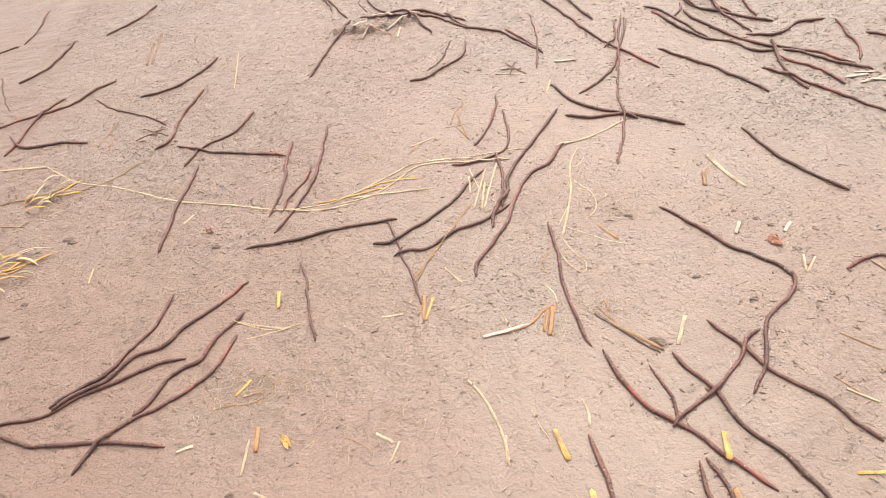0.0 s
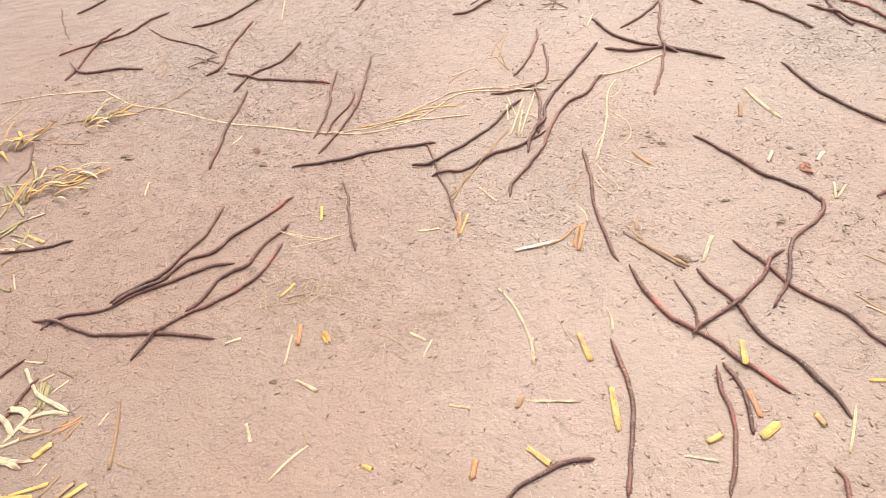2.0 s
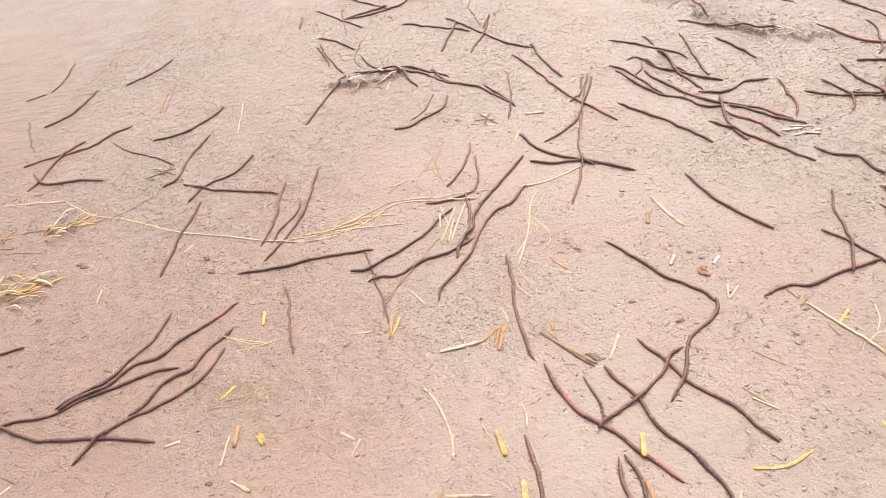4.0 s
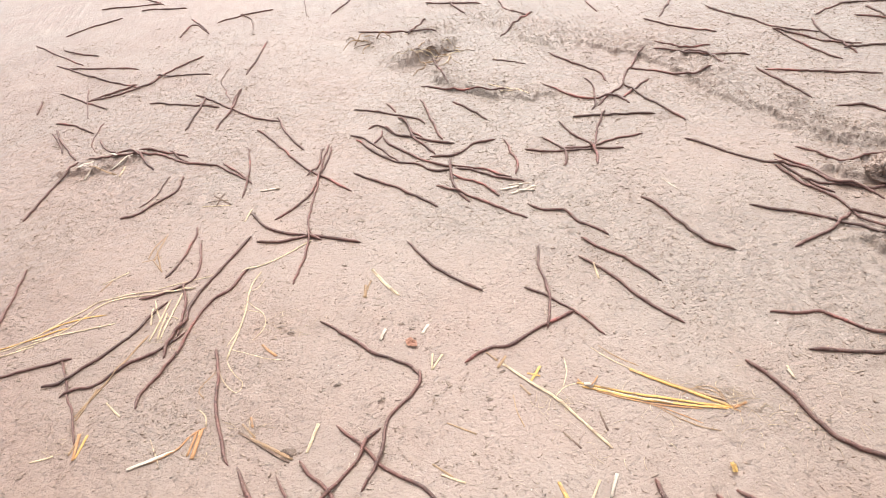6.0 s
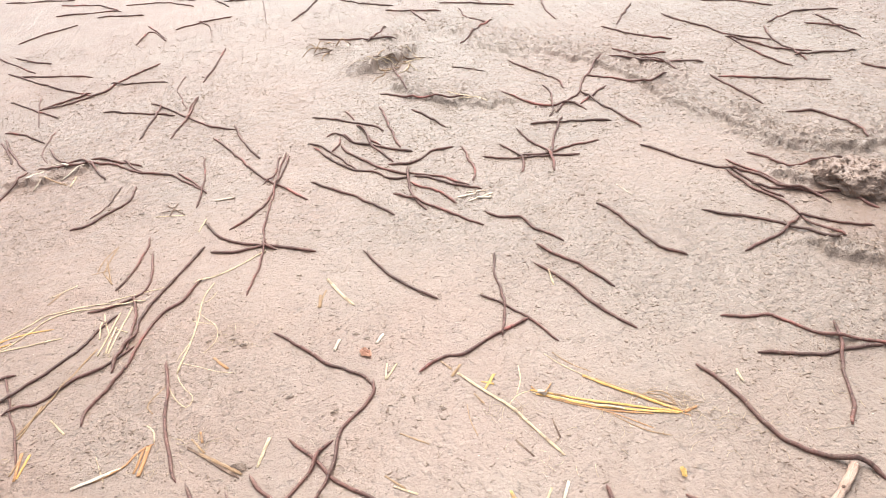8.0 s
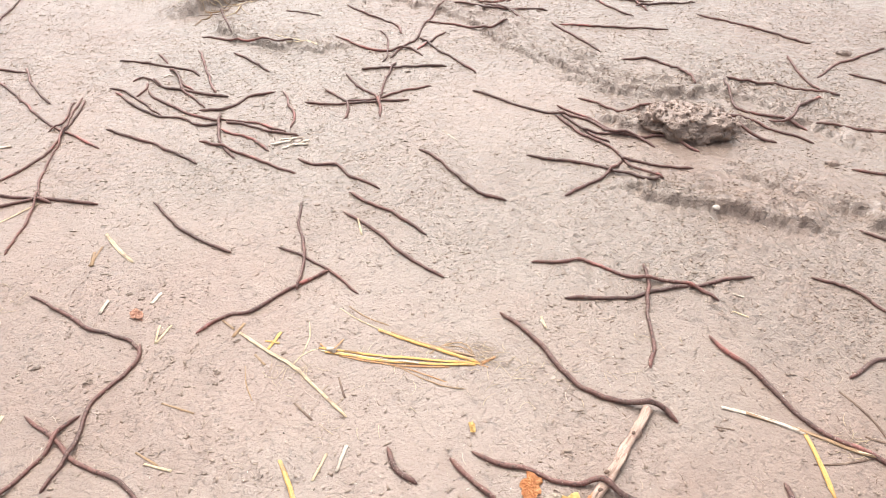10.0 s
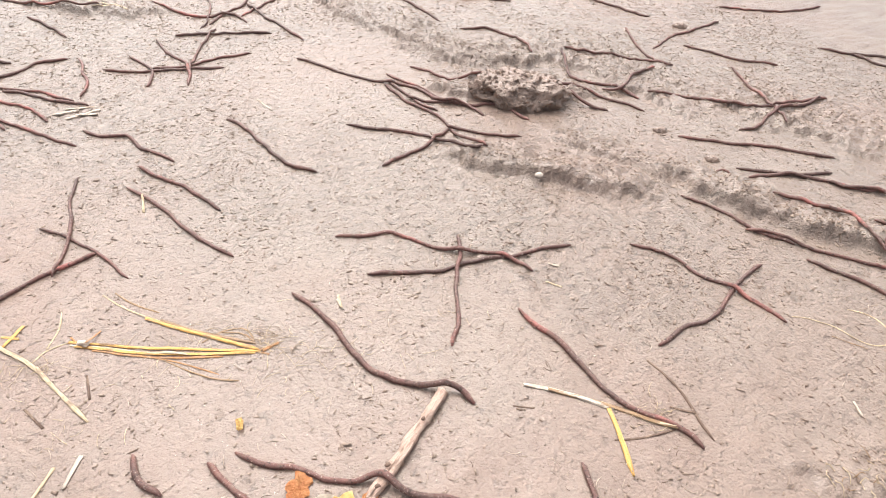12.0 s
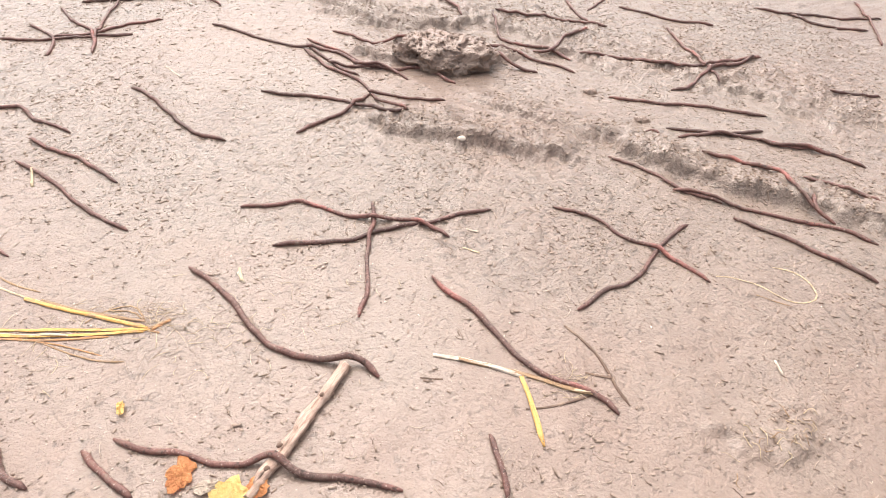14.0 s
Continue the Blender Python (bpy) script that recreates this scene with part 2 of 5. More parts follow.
def ground_sheet():
    xs, ys = steps(-0.65, 1.6, 0.0033, 90.0), steps(0.08, 1.4, 0.0033, 90.0)
    gx, gy = np.meshgrid(xs, ys)
    gz = height(gx, gy)
    w, n = len(xs), len(ys)
    mesh = bpy.data.meshes.new("ground")
    mesh.vertices.add(w * n)
    mesh.vertices.foreach_set("co", np.stack([gx, gy, gz], -1).ravel())
    a = (np.arange(n - 1)[:, None] * w + np.arange(w - 1)).ravel()
    quads = np.stack([a, a + 1, a + w + 1, a + w], -1).ravel()
    mesh.loops.add(len(quads))
    mesh.loops.foreach_set("vertex_index", quads)
    mesh.polygons.add(len(a))
    mesh.polygons.foreach_set("loop_start", np.arange(len(a)) * 4)
    mesh.update(calc_edges=True)
    mesh.shade_smooth()
    mesh.attributes.new("loose", "FLOAT", "POINT").data.foreach_set("value", crumbly(gx, gy).ravel())
    mesh.materials.append(MUD)
    return tagged(new("ground", mesh), "wet pinkish-tan mud with fine crumbs and low crumbly banks", "ground", kind="structure")


ground_sheet()


# ---- worms, laid as still strands ----
LAID = []  # the middle line and thickness of what already lies on the mud


def smooth_line(points, count):
    """A Catmull-Rom line through points, as count even samples."""
    p = np.array([points[0], *points, points[-1]], float)
    p[0], p[-1] = 2 * p[1] - p[2], 2 * p[-2] - p[-3]
    out = []
    for k in range(1, len(p) - 2):
        f = np.linspace(0, 1, 12, endpoint=False)[:, None]
        a, b, c, d = p[k - 1 : k + 3]
        out.append(0.5 * (2 * b + (c - a) * f + (2 * a - 5 * b + 4 * c - d) * f**2 + (3 * b - a - 3 * c + d) * f**3))
    line = np.concatenate([*out, p[-2:-1]])
    far = np.r_[0, np.cumsum(np.hypot(*np.diff(line, axis=0).T))]
    at = np.linspace(0, far[-1], count)
    return np.stack([np.interp(at, far, line[:, 0]), np.interp(at, far, line[:, 1])], -1), far[-1]


def lie_down(line, radius, sunk):
    """Heights at which a strand rests on the mud and on what was laid before it."""
    z = height(line[:, 0], line[:, 1]) + radius * (1 - sunk)
    low, high = line.min(0) - 0.02, line.max(0) + 0.02
    for other, r in LAID:
        if (other[:, :2].max(0) < low).any() or (other[:, :2].min(0) > high).any():
            continue
        d = np.hypot(line[:, None, 0] - other[None, :, 0], line[:, None, 1] - other[None, :, 1])
        k = d.argmin(1)
        d = d[np.arange(len(line)), k]
        reach = (radius + r[k]) * 0.97
        z = np.maximum(z, np.where(d < reach, other[k, 2] + np.sqrt(np.maximum(reach**2 - d**2, 0)), -1))
    step = np.hypot(*np.diff(line, axis=0).T).mean()
    for _ in range(2):  # no steeper than the strand can bend
        for k in range(1, len(z)):
            z[k] = max(z[k], z[k - 1] - 0.30 * step)
        for k in range(len(z) - 2, -1, -1):
            z[k] = max(z[k], z[k + 1] - 0.30 * step)
    for _ in range(2):
        z[1:-1] = np.maximum(z[1:-1], (z[:-2] + 2 * z[1:-1] + z[2:]) / 4)
    return z


def tube(line, radius, sides):
    """Vertices and faces of a closed tube of changing radius along a line."""
    way = np.gradient(line, axis=0)
    way /= np.linalg.norm(way, axis=1, keepdims=True) + 1e-12
    across = np.cross(way, (0, 0, 1))
    across /= np.linalg.norm(across, axis=1, keepdims=True) + 1e-12
    above = np.cross(across, way)
    turn = np.linspace(0, 2 * np.pi, sides, endpoint=False)
    ring = np.cos(turn)[None, :, None] * across[:, None] + np.sin(turn)[None, :, None] * above[:, None]
    v = (line[:, None] + radius[:, None, None] * ring).reshape(-1, 3)
    faces = [
        (i * sides + j, i * sides + (j + 1) % sides, (i + 1) * sides + (j + 1) % sides, (i + 1) * sides + j)
        for i in range(len(line) - 1)
        for j in range(sides)
    ]
    faces += [tuple(range(sides))[::-1], tuple((len(line) - 1) * sides + j for j in range(sides))]
    return v, faces


def shaped(name, v, faces, material, sides=0):
    """A smooth mesh; with sides, a tube's skin gets its place round and along it, in turns and metres."""
    mesh = bpy.data.meshes.new(name)
    mesh.from_pydata([tuple(p) for p in v], [], faces)
    mesh.update()
    if sides:
        v = np.asarray(v)
        middle = v.reshape(-1, sides, 3).mean(1)
        far = np.r_[0, np.cumsum(np.linalg.norm(np.diff(middle, axis=0), axis=1))]
        i, j = np.divmod(np.arange((len(middle) - 1) * sides), sides)
        around = np.stack([j, j + 1, j + 1, j], -1) / sides
        along = np.stack([far[i], far[i], far[i + 1], far[i + 1]], -1)
        skin = np.zeros((len(mesh.loops), 2))
        skin[: around.size] = np.stack([around.ravel(), along.ravel()], -1)
        mesh.uv_layers.new(name="skin").data.foreach_set("uv", skin.ravel())
    mesh.shade_smooth()
    mesh.materials.append(material)
    return mesh


def flat_tube(line, radius, flat, sides=8):
    """A closed tube that is flattened to a share of its width."""
    v, faces = tube(np.c_[line[:, :2], line[:, 2] * 0], radius, sides)
    v[:, 2] = v[:, 2] * flat + np.repeat(line[:, 2], sides)
    return v, faces


def turned(x, y, length, heading, turns):
    """The corners of a line of given length from (x, y) that sets off on a heading and turns at even steps (degrees)."""
    step, points, way = length / (len(turns) + 1), [(x, y)], heading
    for turn in (*turns, 0):
        x, y = x + step * math.cos(radians(way)), y + step * math.sin(radians(way))
        points.append((x, y))
        way += turn
    return points


# Each strand is an earthworm, modelled without motion.
def strand(x, y, length, heading, *turns, thick=1.0, label="dark reddish-brown slender tapered worm lying on wet mud"):
    points = turned(x, y, length, heading, turns)
    count = max(10, int(length / 0.004))
    line, _ = smooth_line(points, count)
    f = np.linspace(0, 1, count)
    seed = len(LAID)
    side = np.gradient(line, axis=0)[:, ::-1] * (1, -1)
    side /= np.linalg.norm(side, axis=1, keepdims=True) + 1e-9
    sway = 0.0016 * lattice(f * length / 0.024, f * 0 + seed, 9) + 0.0006 * lattice(f * length / 0.013, f * 0 + seed, 10)
    line = line + side * sway[:, None]
    radius = 0.00205 * thick * np.minimum(1, 0.66 + 6.0 * np.minimum(f, 1 - f)) ** 0.8 * (1 + 0.15 * lattice(f * length / 0.03, f * 0 + seed, 7) + 0.06 * lattice(f * length / 0.005, f * 0 + seed, 8))
    radius[[0, -1]] *= 0.6
    radius[[1, -2]] *= 0.92
    z = lie_down(line, radius, 0.36)
    whole = np.c_[line, z]
    LAID.append((whole, radius))
    v, faces = tube(whole - whole[0], radius, 10)
    ob = new("strand", shaped("strand", v, faces, WORM, 10))
    ob.location = whole[0]
    return tagged(ob, label, "strand", "strands lying on the mud")


def part(name, mesh, parent, label=""):
    ob = new(name, mesh)
    ob.parent = parent
    return tagged(ob, label)


def bark_stick(x, y, length, heading):
    """A peeled stick with pale bark, knots and a worn end."""
    points = turned(x, y, length, heading, (-3, 4, -5, 3))
    line, _ = smooth_line(points, 48)
    f = np.linspace(0, 1, 48)
    radius = 0.0043 * (1 - 0.25 * f) * (1 + 0.16 * lattice(f * 9, f * 0, 3) + 0.13 * lattice(f * 25, f * 0, 4))
    z = lie_down(line, radius, 0.25)
    whole = np.c_[line, z]
    v, faces = tube(whole - whole[0], radius, 14)
    v += 0.0005 * np.random.default_rng(5).normal(size=v.shape)
    LAID.append((whole, radius))
    stick = new("stick", shaped("stick", v, faces, BARK, 14))
    stick.location = whole[0]
    tagged(stick, "peeled whitish stick with flaking pinkish bark on mud", "stick")
    for at, long, side in ((3, 12, 1), (12, 14, -1), (22, 10, 1), (30, 13, -1), (24, 9, -1)):
        strip = whole[at : at + long] - whole[0]
        bow = np.sin(np.linspace(0, math.pi, long))
        strip = strip + np.c_[side * (0.0038 + 0.002 * bow), side * 0.0012 * bow, 0.0022 + 0.0015 * bow]
        v, faces = flat_tube(strip, 0.0016 * (0.4 + bow), 0.35, 6)
        part("bark_flap", shaped("bark_flap", v, faces, BARK, 6), stick, "curled flap of peeling bark")
    for at, side in ((14, 1), (31, -1), (40, 1)):
        bm = bmesh.new()
        bmesh.ops.create_icosphere(bm, subdivisions=2, radius=0.002)
        for vert in bm.verts:
            vert.co = Vector((vert.co.x * 1.3, vert.co.y * 0.9, vert.co.z * 0.8)) * (1 + 0.2 * noise.noise(vert.co * 700))
        mesh = bpy.data.meshes.new("knot")
        bm.to_mesh(mesh)
        bm.free()
        mesh.shade_smooth()
        mesh.materials.append(BROWN)
        knot = part("knot", mesh, stick, "dark knot in the bark")
        knot.location = Vector(whole[at] - whole[0]) + Vector((0.003 * side, 0.002, 0.0035))


BARK = straw_material("pale_flaking_bark", (0.36, 0.23, 0.175), (0.64, 0.48, 0.385))


bark_stick(0.767, 0.331, 0.119, -144)
strand(-0.600, 1.179, 0.210, -139, 3, 11, 2, -13, -17, -6, -5, 3, 13, 5)
strand(-0.678, 1.137, 0.170, -126, 7, 14, 6, 3, 6, -2, -5, -1)
strand(-0.578, 0.987, 0.175, 168, 1, 9, 11, -5, -20, -20, -12, -2)
strand(-0.616, 1.118, 0.193, -38, -0, 1, 4, 8, 0, -7, -3, -1, 0, thick=0.65)
strand(-0.419, 1.110, 0.175, -102, 0, 1, 1, 3, 7, 4, -14, -41)
strand(-0.314, 1.019, 0.156, -107, 0, -10, -28, -7, 26, 15, 1)
strand(-0.418, 0.948, 0.189, -26, 1, 4, 2, 1, 1, 1, 1, 0, -0)
strand(-0.371, 0.892, 0.181, -89, -0, -3, -7, -1, 7, 6, 0, -2, -0)
strand(-0.185, 0.667, 0.128, -61, -11, -13, 8, 2, 2, 1, thick=0.7)
strand(-0.692, 0.813, 0.103, -65, -3, -5, -25, thick=0.6)
strand(-0.852, 1.250, 0.153, -63, -0, 0, 0, 6, 3, 0, thick=0.5)
strand(-0.521, 0.592, 0.096, -163, -7, -5, -0)
strand(-0.335, 0.636, 0.183, -94, -5, -8, -13, -2, 5, -13, -16, 6, -1)
strand(-0.291, 0.537, 0.228, -174, 6, 15, 3, -7, 0, 12, -3, -25, -2, 14, 27)
strand(-0.244, 0.645, 0.245, -129, -3, -5, -2, 7, 17, -37, -10, 34, 1, -19, -0, 9, thick=1.05)
strand(-0.514, 0.466, 0.237, -2, -6, -17, 0, 15, 7, 4, 0, -4, -5, -3, -4)
strand(-0.241, 0.564, 0.212, -102, -6, -13, -11, -11, -8, -4, 10, 9, 20, 3)
strand(-0.238, 0.596, 0.162, -116, -17, 15, 10, -47, 14, 30, -8, 0, thick=1.05)
strand(-0.496, 0.415, 0.048, -126, 5)
strand(-0.466, 0.389, 0.065, -112, 8, -15)
strand(0.374, 0.833, 0.160, -68, 0, 1, -0, 5, 9, 6, 0)
strand(0.214, 0.381, 0.072, -76, 3, -15, -7, thick=0.95)
strand(0.208, 0.378, 0.121, -94, 7, -2, -11, -3, -1, thick=0.95)
strand(0.118, 0.410, 0.153, -76, -4, -3, -5, -8, -4, 1, -0, thick=1.05)
strand(0.093, 0.293, 0.084, -167, 16, 14)
strand(0.274, 0.282, 0.034, -66, -29, -8)
strand(-0.878, 1.528, 0.158, -80, 0, -0, -1, -1, -2, -6, -6, thick=0.8)
strand(-0.748, 1.358, 0.161, -93, 0, -4, -6, -5, -9, -17, -5)
strand(-0.615, 1.479, 0.137, -110, 1, -3, -7, -11, -6, 0)
strand(-0.418, 1.214, 0.163, -114, -0, -6, -7, -7, -10, -13, -6, 0)
strand(-0.870, 1.366, 0.045, -150, thick=0.8)
strand(-0.269, 1.442, 0.116, -65, 0, -1, -2, -0)
strand(0.551, 0.624, 0.157, -158, -3, -1, 3, -1, -22, 13, 22)
strand(0.504, 0.683, 0.129, -44, -4, -9, -4, -4, -2, -2, thick=0.8)
strand(0.550, 0.765, 0.169, -112, 7, 8, 2, -1, -2, -9, -4, -0, thick=0.85)
strand(-0.405, 2.133, 0.169, 42, 1, -3, -6, -6, -3, -2, -0, 1)
strand(-0.350, 2.355, 0.199, -18, 0, -0, 0, 3, 1, 0, 0)
strand(-0.214, 2.263, 0.153, -21, 0, -0, -3, -1, -0)
strand(-0.065, 1.935, 0.202, 78, 0, -3, -2, -4, -97, -37, -3, -1, 0, 1)
strand(-0.048, 2.083, 0.146, -66, 0, -0, -4, 0, 0)
strand(0.029, 2.016, 0.157, 20, 0, -0, -4, -3, 0, -0)
strand(0.090, 2.059, 0.165, -65, -0, -0, -17, -3, 0, 0, thick=0.7)
strand(0.120, 1.590, 0.210, 75, -0, 0, 1, 1, 1, 1, 0, 0, -0, -0)
strand(-0.481, 2.099, 0.305, -53, -0, -0, 0, 0, 0, 0, 0, 0, 0, 0, 0, -0, -0)
strand(-0.383, 2.015, 0.159, -49, 0, 0, -0, 9, 4, -0)
strand(-0.335, 1.849, 0.220, -27, 0, 0, -0, -0, -4, 0, -0, 0)
strand(-0.370, 1.890, 0.376, -51, -0, 0, 0, 1, 1, 1, 1, 1, 0, 1, 0, 0, -0)
strand(0.012, 1.761, 0.312, -136, -0, 1, 0, 1, 7, 13, -13, -21, -8, -5, -6, -6, -0)
strand(-0.128, 1.634, 0.105, -163, 2, 5, 0)
strand(-0.088, 1.666, 0.133, -13, 0, -1, -3, -3, -1, 0, thick=0.8)
strand(-0.309, 1.672, 0.195, -48, -0, 0, 0, 0, 0, 0, 0, 0, -0)
strand(-0.245, 1.674, 0.189, -81, -0, 0, 1, 1, 1, 1, 0, 0, -0, thick=0.6)
strand(-0.083, 1.516, 0.176, -31, 0, 1, 2, 1, -1, -1, -1, 0)
strand(0.015, 1.517, 0.281, -52, 0, -0, -1, -1, -0, 0, -1, -1, 2, 7, 10, 5, -0)
strand(0.070, 1.320, 0.186, 72, -1, 1, 2, 3, 2, 1, 1, 0, -0)
strand(0.011, 1.342, 0.149, 79, -0, 0, 0, 1, 0, 0, -0)
strand(0.078, 1.651, 0.206, -99, 0, -0, 8, 14, -0, -0, 0, 0, thick=0.5)
strand(0.114, 1.514, 0.084, -101, thick=0.6)
strand(0.153, 1.286, 0.325, -63, 0, -1, -2, -2, -1, 1, 3, 6, 5, 2, -2, -2, -0)
strand(0.191, 1.329, 0.163, -78, -0, 0, 1, 2, 3, 2, 1, 1)
strand(-0.340, 1.640, 0.077, -85)
strand(-0.142, 2.346, 0.253, -18, 0, -0, 0, -4, -26, 0, 0, 0)
strand(-0.557, 2.608, 0.252, -20, 0, 0, 0, -1, -3, -0, -0, 0)
strand(0.087, 2.386, 0.244, -73, 0, -0, 0, 0, 6, 1, -0, 0)
strand(-0.015, 2.353, 0.113, -43)
strand(0.154, 2.219, 0.142, -10, 0, -0, 8, 50, -0)
strand(-0.358, 2.476, 0.292, -31, -0, 0, 0, -5, -20, 0, 0, -0)
strand(0.337, 1.945, 0.214, 58, -0, 0, 3, 6, 0, -0, 0, -0)
strand(0.481, 2.072, 0.194, -49, 0, 0, 1, 5, 0, -0, 0)
strand(0.588, 1.904, 0.159, -32, 0, 0, 0, -1, -1, -0)
strand(0.649, 1.870, 0.119, -82)
strand(0.267, 2.202, 0.242, -89, 0, -0, 0, 0, -0, -0, 0, -0, thick=0.6)
strand(-0.314, 2.603, 0.202, -36)
strand(0.076, 2.392, 0.142, -33)
strand(0.414, 2.135, 0.168, -28, -0, 0, -0, 0, 38, 0)
strand(0.394, 1.754, 0.207, -32, -0, 0, 0, 4, -0, 0, -0, -0)
strand(0.566, 1.767, 0.117, -119, -0, 0, -3, -2)
strand(0.487, 1.363, 0.186, -42, -1, 0, 2, 3, 4, 3, 2, 0, -1)
strand(0.534, 1.498, 0.157, -89, 0, 0, 0, 1, 0, -0, thick=0.8)
strand(0.530, 1.259, 0.105, -56, -1, -5, -4, -2, 0)
strand(0.318, 1.056, 0.188, -49, 1, 4, 0, -6, -6, -1, 1, 0, 0)
strand(0.567, 0.871, 0.144, -67, 32, 13, -43, -3, 7, 2, 0)
strand(0.728, 0.829, 0.174, -72, -1, -4, -2, 1, -1, 5, 20, 12)
strand(0.611, 0.764, 0.136, -63, 1, 4, -0, -7, -4, -0)
strand(0.593, 0.725, 0.176, -63, -1, -4, -3, 1, 0, 2, 5, 2)
strand(0.289, 1.168, 0.245, -104, 0, -0, -1, -2, -1, 0, -2, -8, -8, -7, -6, -2, thick=0.85)
strand(0.271, 1.167, 0.099, -99, 0, -5, -30, thick=0.8)
strand(0.282, 1.178, 0.285, -101, 0, -0, -0, -0, -0, -0, -0, 0, 1, 0, 1, 7, 15, thick=0.75)
strand(0.150, 0.985, 0.215, -66, 0, 6, 14, 12, 8, 5, -3, -8, 0, 3)
strand(0.159, 0.902, 0.100, -19, 5, 18, -10, -24)
strand(0.238, 0.909, 0.127, -96, -0, -4, -7, -1, 3, 1, thick=0.8)
strand(0.733, 1.886, 0.210, -32, -0, 0, 0, -2, -3, -0, 0, 0)
strand(0.886, 1.840, 0.313, -28, -0, -0, 0, -1, -1, -0, 0, 0)
strand(0.994, 1.833, 0.223, -102, -0, 0, -0, 0, 2, 8, -0, 0)
strand(0.821, 1.936, 0.123, -83, 0, -2, -2, 0, thick=0.8)
strand(0.770, 1.816, 0.163, -93, -0, 0, 7, 25, 0, -0)
strand(0.819, 1.680, 0.169, -135, -0, 0, 3, 4, 0, 0)
strand(1.171, 1.638, 0.157, -130, 0, 0, -0, 3, 2, 0)
strand(1.039, 1.520, 0.180, -68, -1, 2, 6, 8, 6, 3, 1, -1)
strand(1.197, 1.536, 0.290, -79, -0, 3, 7, 8, -2, -9, -6, 1, 8, 15, 11, 5, -2)
strand(1.247, 1.334, 0.195, -87, -0, 0, 1, 0, 1, 2, 4, 4, 0)
strand(1.240, 1.330, 0.180, -50, 0, -11, -7, -0, 28, 7, -0)
strand(1.351, 1.358, 0.211, -114, -1, 2, 6, 10, 6, 2, 1, -7, -5, -0)
strand(1.306, 1.187, 0.122, -7, 0, -9, -1, 0)
strand(1.372, 1.375, 0.191, 23, 3, -2, -7, -12, -13, -8, -4, -1, 2)
strand(1.489, 1.371, 0.155, -93, 0, -0, -0, -0, -0, -0, 0)
strand(1.434, 1.334, 0.104, -45, 0, -5, -4)
strand(1.323, 1.581, 0.172, -32, 0, -0, -12, -13, 0, -0)
strand(1.411, 1.550, 0.141, -10, 0, -0, -19, -9, -0)
strand(1.118, 1.154, 0.199, -29, -0, 0, 0, 0, 0, 0, 0, 0, -0)
strand(1.105, 1.163, 0.149, -81, 0, -0, 0, -0, -3, -3, -1)
strand(0.777, 1.416, 0.199, -72, -0, 2, 4, 4, 1, -3, -12, -19, -5)
strand(0.994, 1.369, 0.130, -65, -2, 12, 30, 20, 6, -2)
strand(0.967, 1.324, 0.192, -42, -1, 3, 8, 12, 3, -7, -4, -1, 0)
strand(1.025, 1.293, 0.102, -36, -6, -31, -18, -1)
strand(0.959, 1.346, 0.278, -130, 0, 1, 0, 0, 1, 3, 7, -2, -14, -9, 1, 7, 2)
strand(0.896, 1.267, 0.168, -37, 0, -3, -9, -9, 3, 28, 37, 5)
strand(0.717, 1.268, 0.204, -71, -0, 5, 10, 6, 7, 17, 26, -17, -53, -8)
strand(0.800, 1.262, 0.145, -88, -1, -9, -7, -3, -2, -1, -17, thick=0.8)
strand(0.910, 1.208, 0.096, -142, 0, 0, 1, 0)
strand(0.858, 1.200, 0.182, -84, 1, 3, 3, 1, -0, -1, -0, -0, 0)
strand(0.724, 1.115, 0.143, -21, 0, 1, 1, -0, -2, -6, -2)
strand(0.610, 1.033, 0.164, -34, -0, 6, 11, 7, -1, -6, -3, -0)
strand(0.807, 1.003, 0.139, 171, 2, 15, 10, -16, -19, -3)
strand(0.785, 1.116, 0.162, -123, -0, 1, 2, 2, 2, 3, 7, 4)
strand(0.694, 1.106, 0.169, -85, 0, 5, 11, 1, -15, -15, -6, 1)
strand(0.650, 1.063, 0.111, -68, -4, -6, -10, -19, -6)
strand(0.656, 1.438, 0.081, -44, thick=0.7)
strand(0.954, 0.854, 0.114, -84, 2, 3, -5, 30)
strand(0.961, 0.869, 0.132, -74, 5, 8, -4, -12, 7, 16)
strand(0.957, 0.791, 0.180, -52, 14, 8, -7, 8, 26, -31, -38, -4, 7)
strand(0.858, 0.759, 0.190, -46, 4, 7, -4, -5, -11, -13, 0, 3, 49)
strand(0.858, 0.653, 0.121, 13, 1, 2, 8, 3, 3)
strand(0.948, 0.840, 0.227, -89, 1, 0, 16, 20, -18, -19, -10, 7, 8, -0, -0)
strand(1.004, 0.877, 0.170, -60, -3, -8, 7, 42, 29, 7, -2, -36)
strand(1.247, 0.840, 0.169, -38, 0, 0, 1, -0, -1, -1, -0, 0)
strand(1.242, 0.841, 0.197, -116, 0, -0, -0, 20, 42, 27, -34, -8, -0)
strand(1.411, 0.885, 0.137, -118, -0, 1, 3, 4, 6, 5)
strand(1.397, 0.799, 0.201, 25, 1, -2, -6, -8, -4, 2, 3, 1, 0, -0)
strand(1.225, 0.713, 0.134, -44, 50, 29, -3, -12, -5, -0)
strand(1.149, 0.771, 0.163, -60, 9, 16, -28, -5, 16, -12)
strand(1.161, 0.730, 0.082, -89, 14, 19, 4)
strand(1.454, 0.791, 0.148, -59, -0, -4, -2, 12, 13, 4, -0)
strand(1.277, 0.677, 0.170, -40, -0, -1, -1, -1, -2, 7, 6, 1)
strand(1.466, 0.700, 0.183, -117, -0, 1, 2, 2, 1, 1, 2, -3, -4)
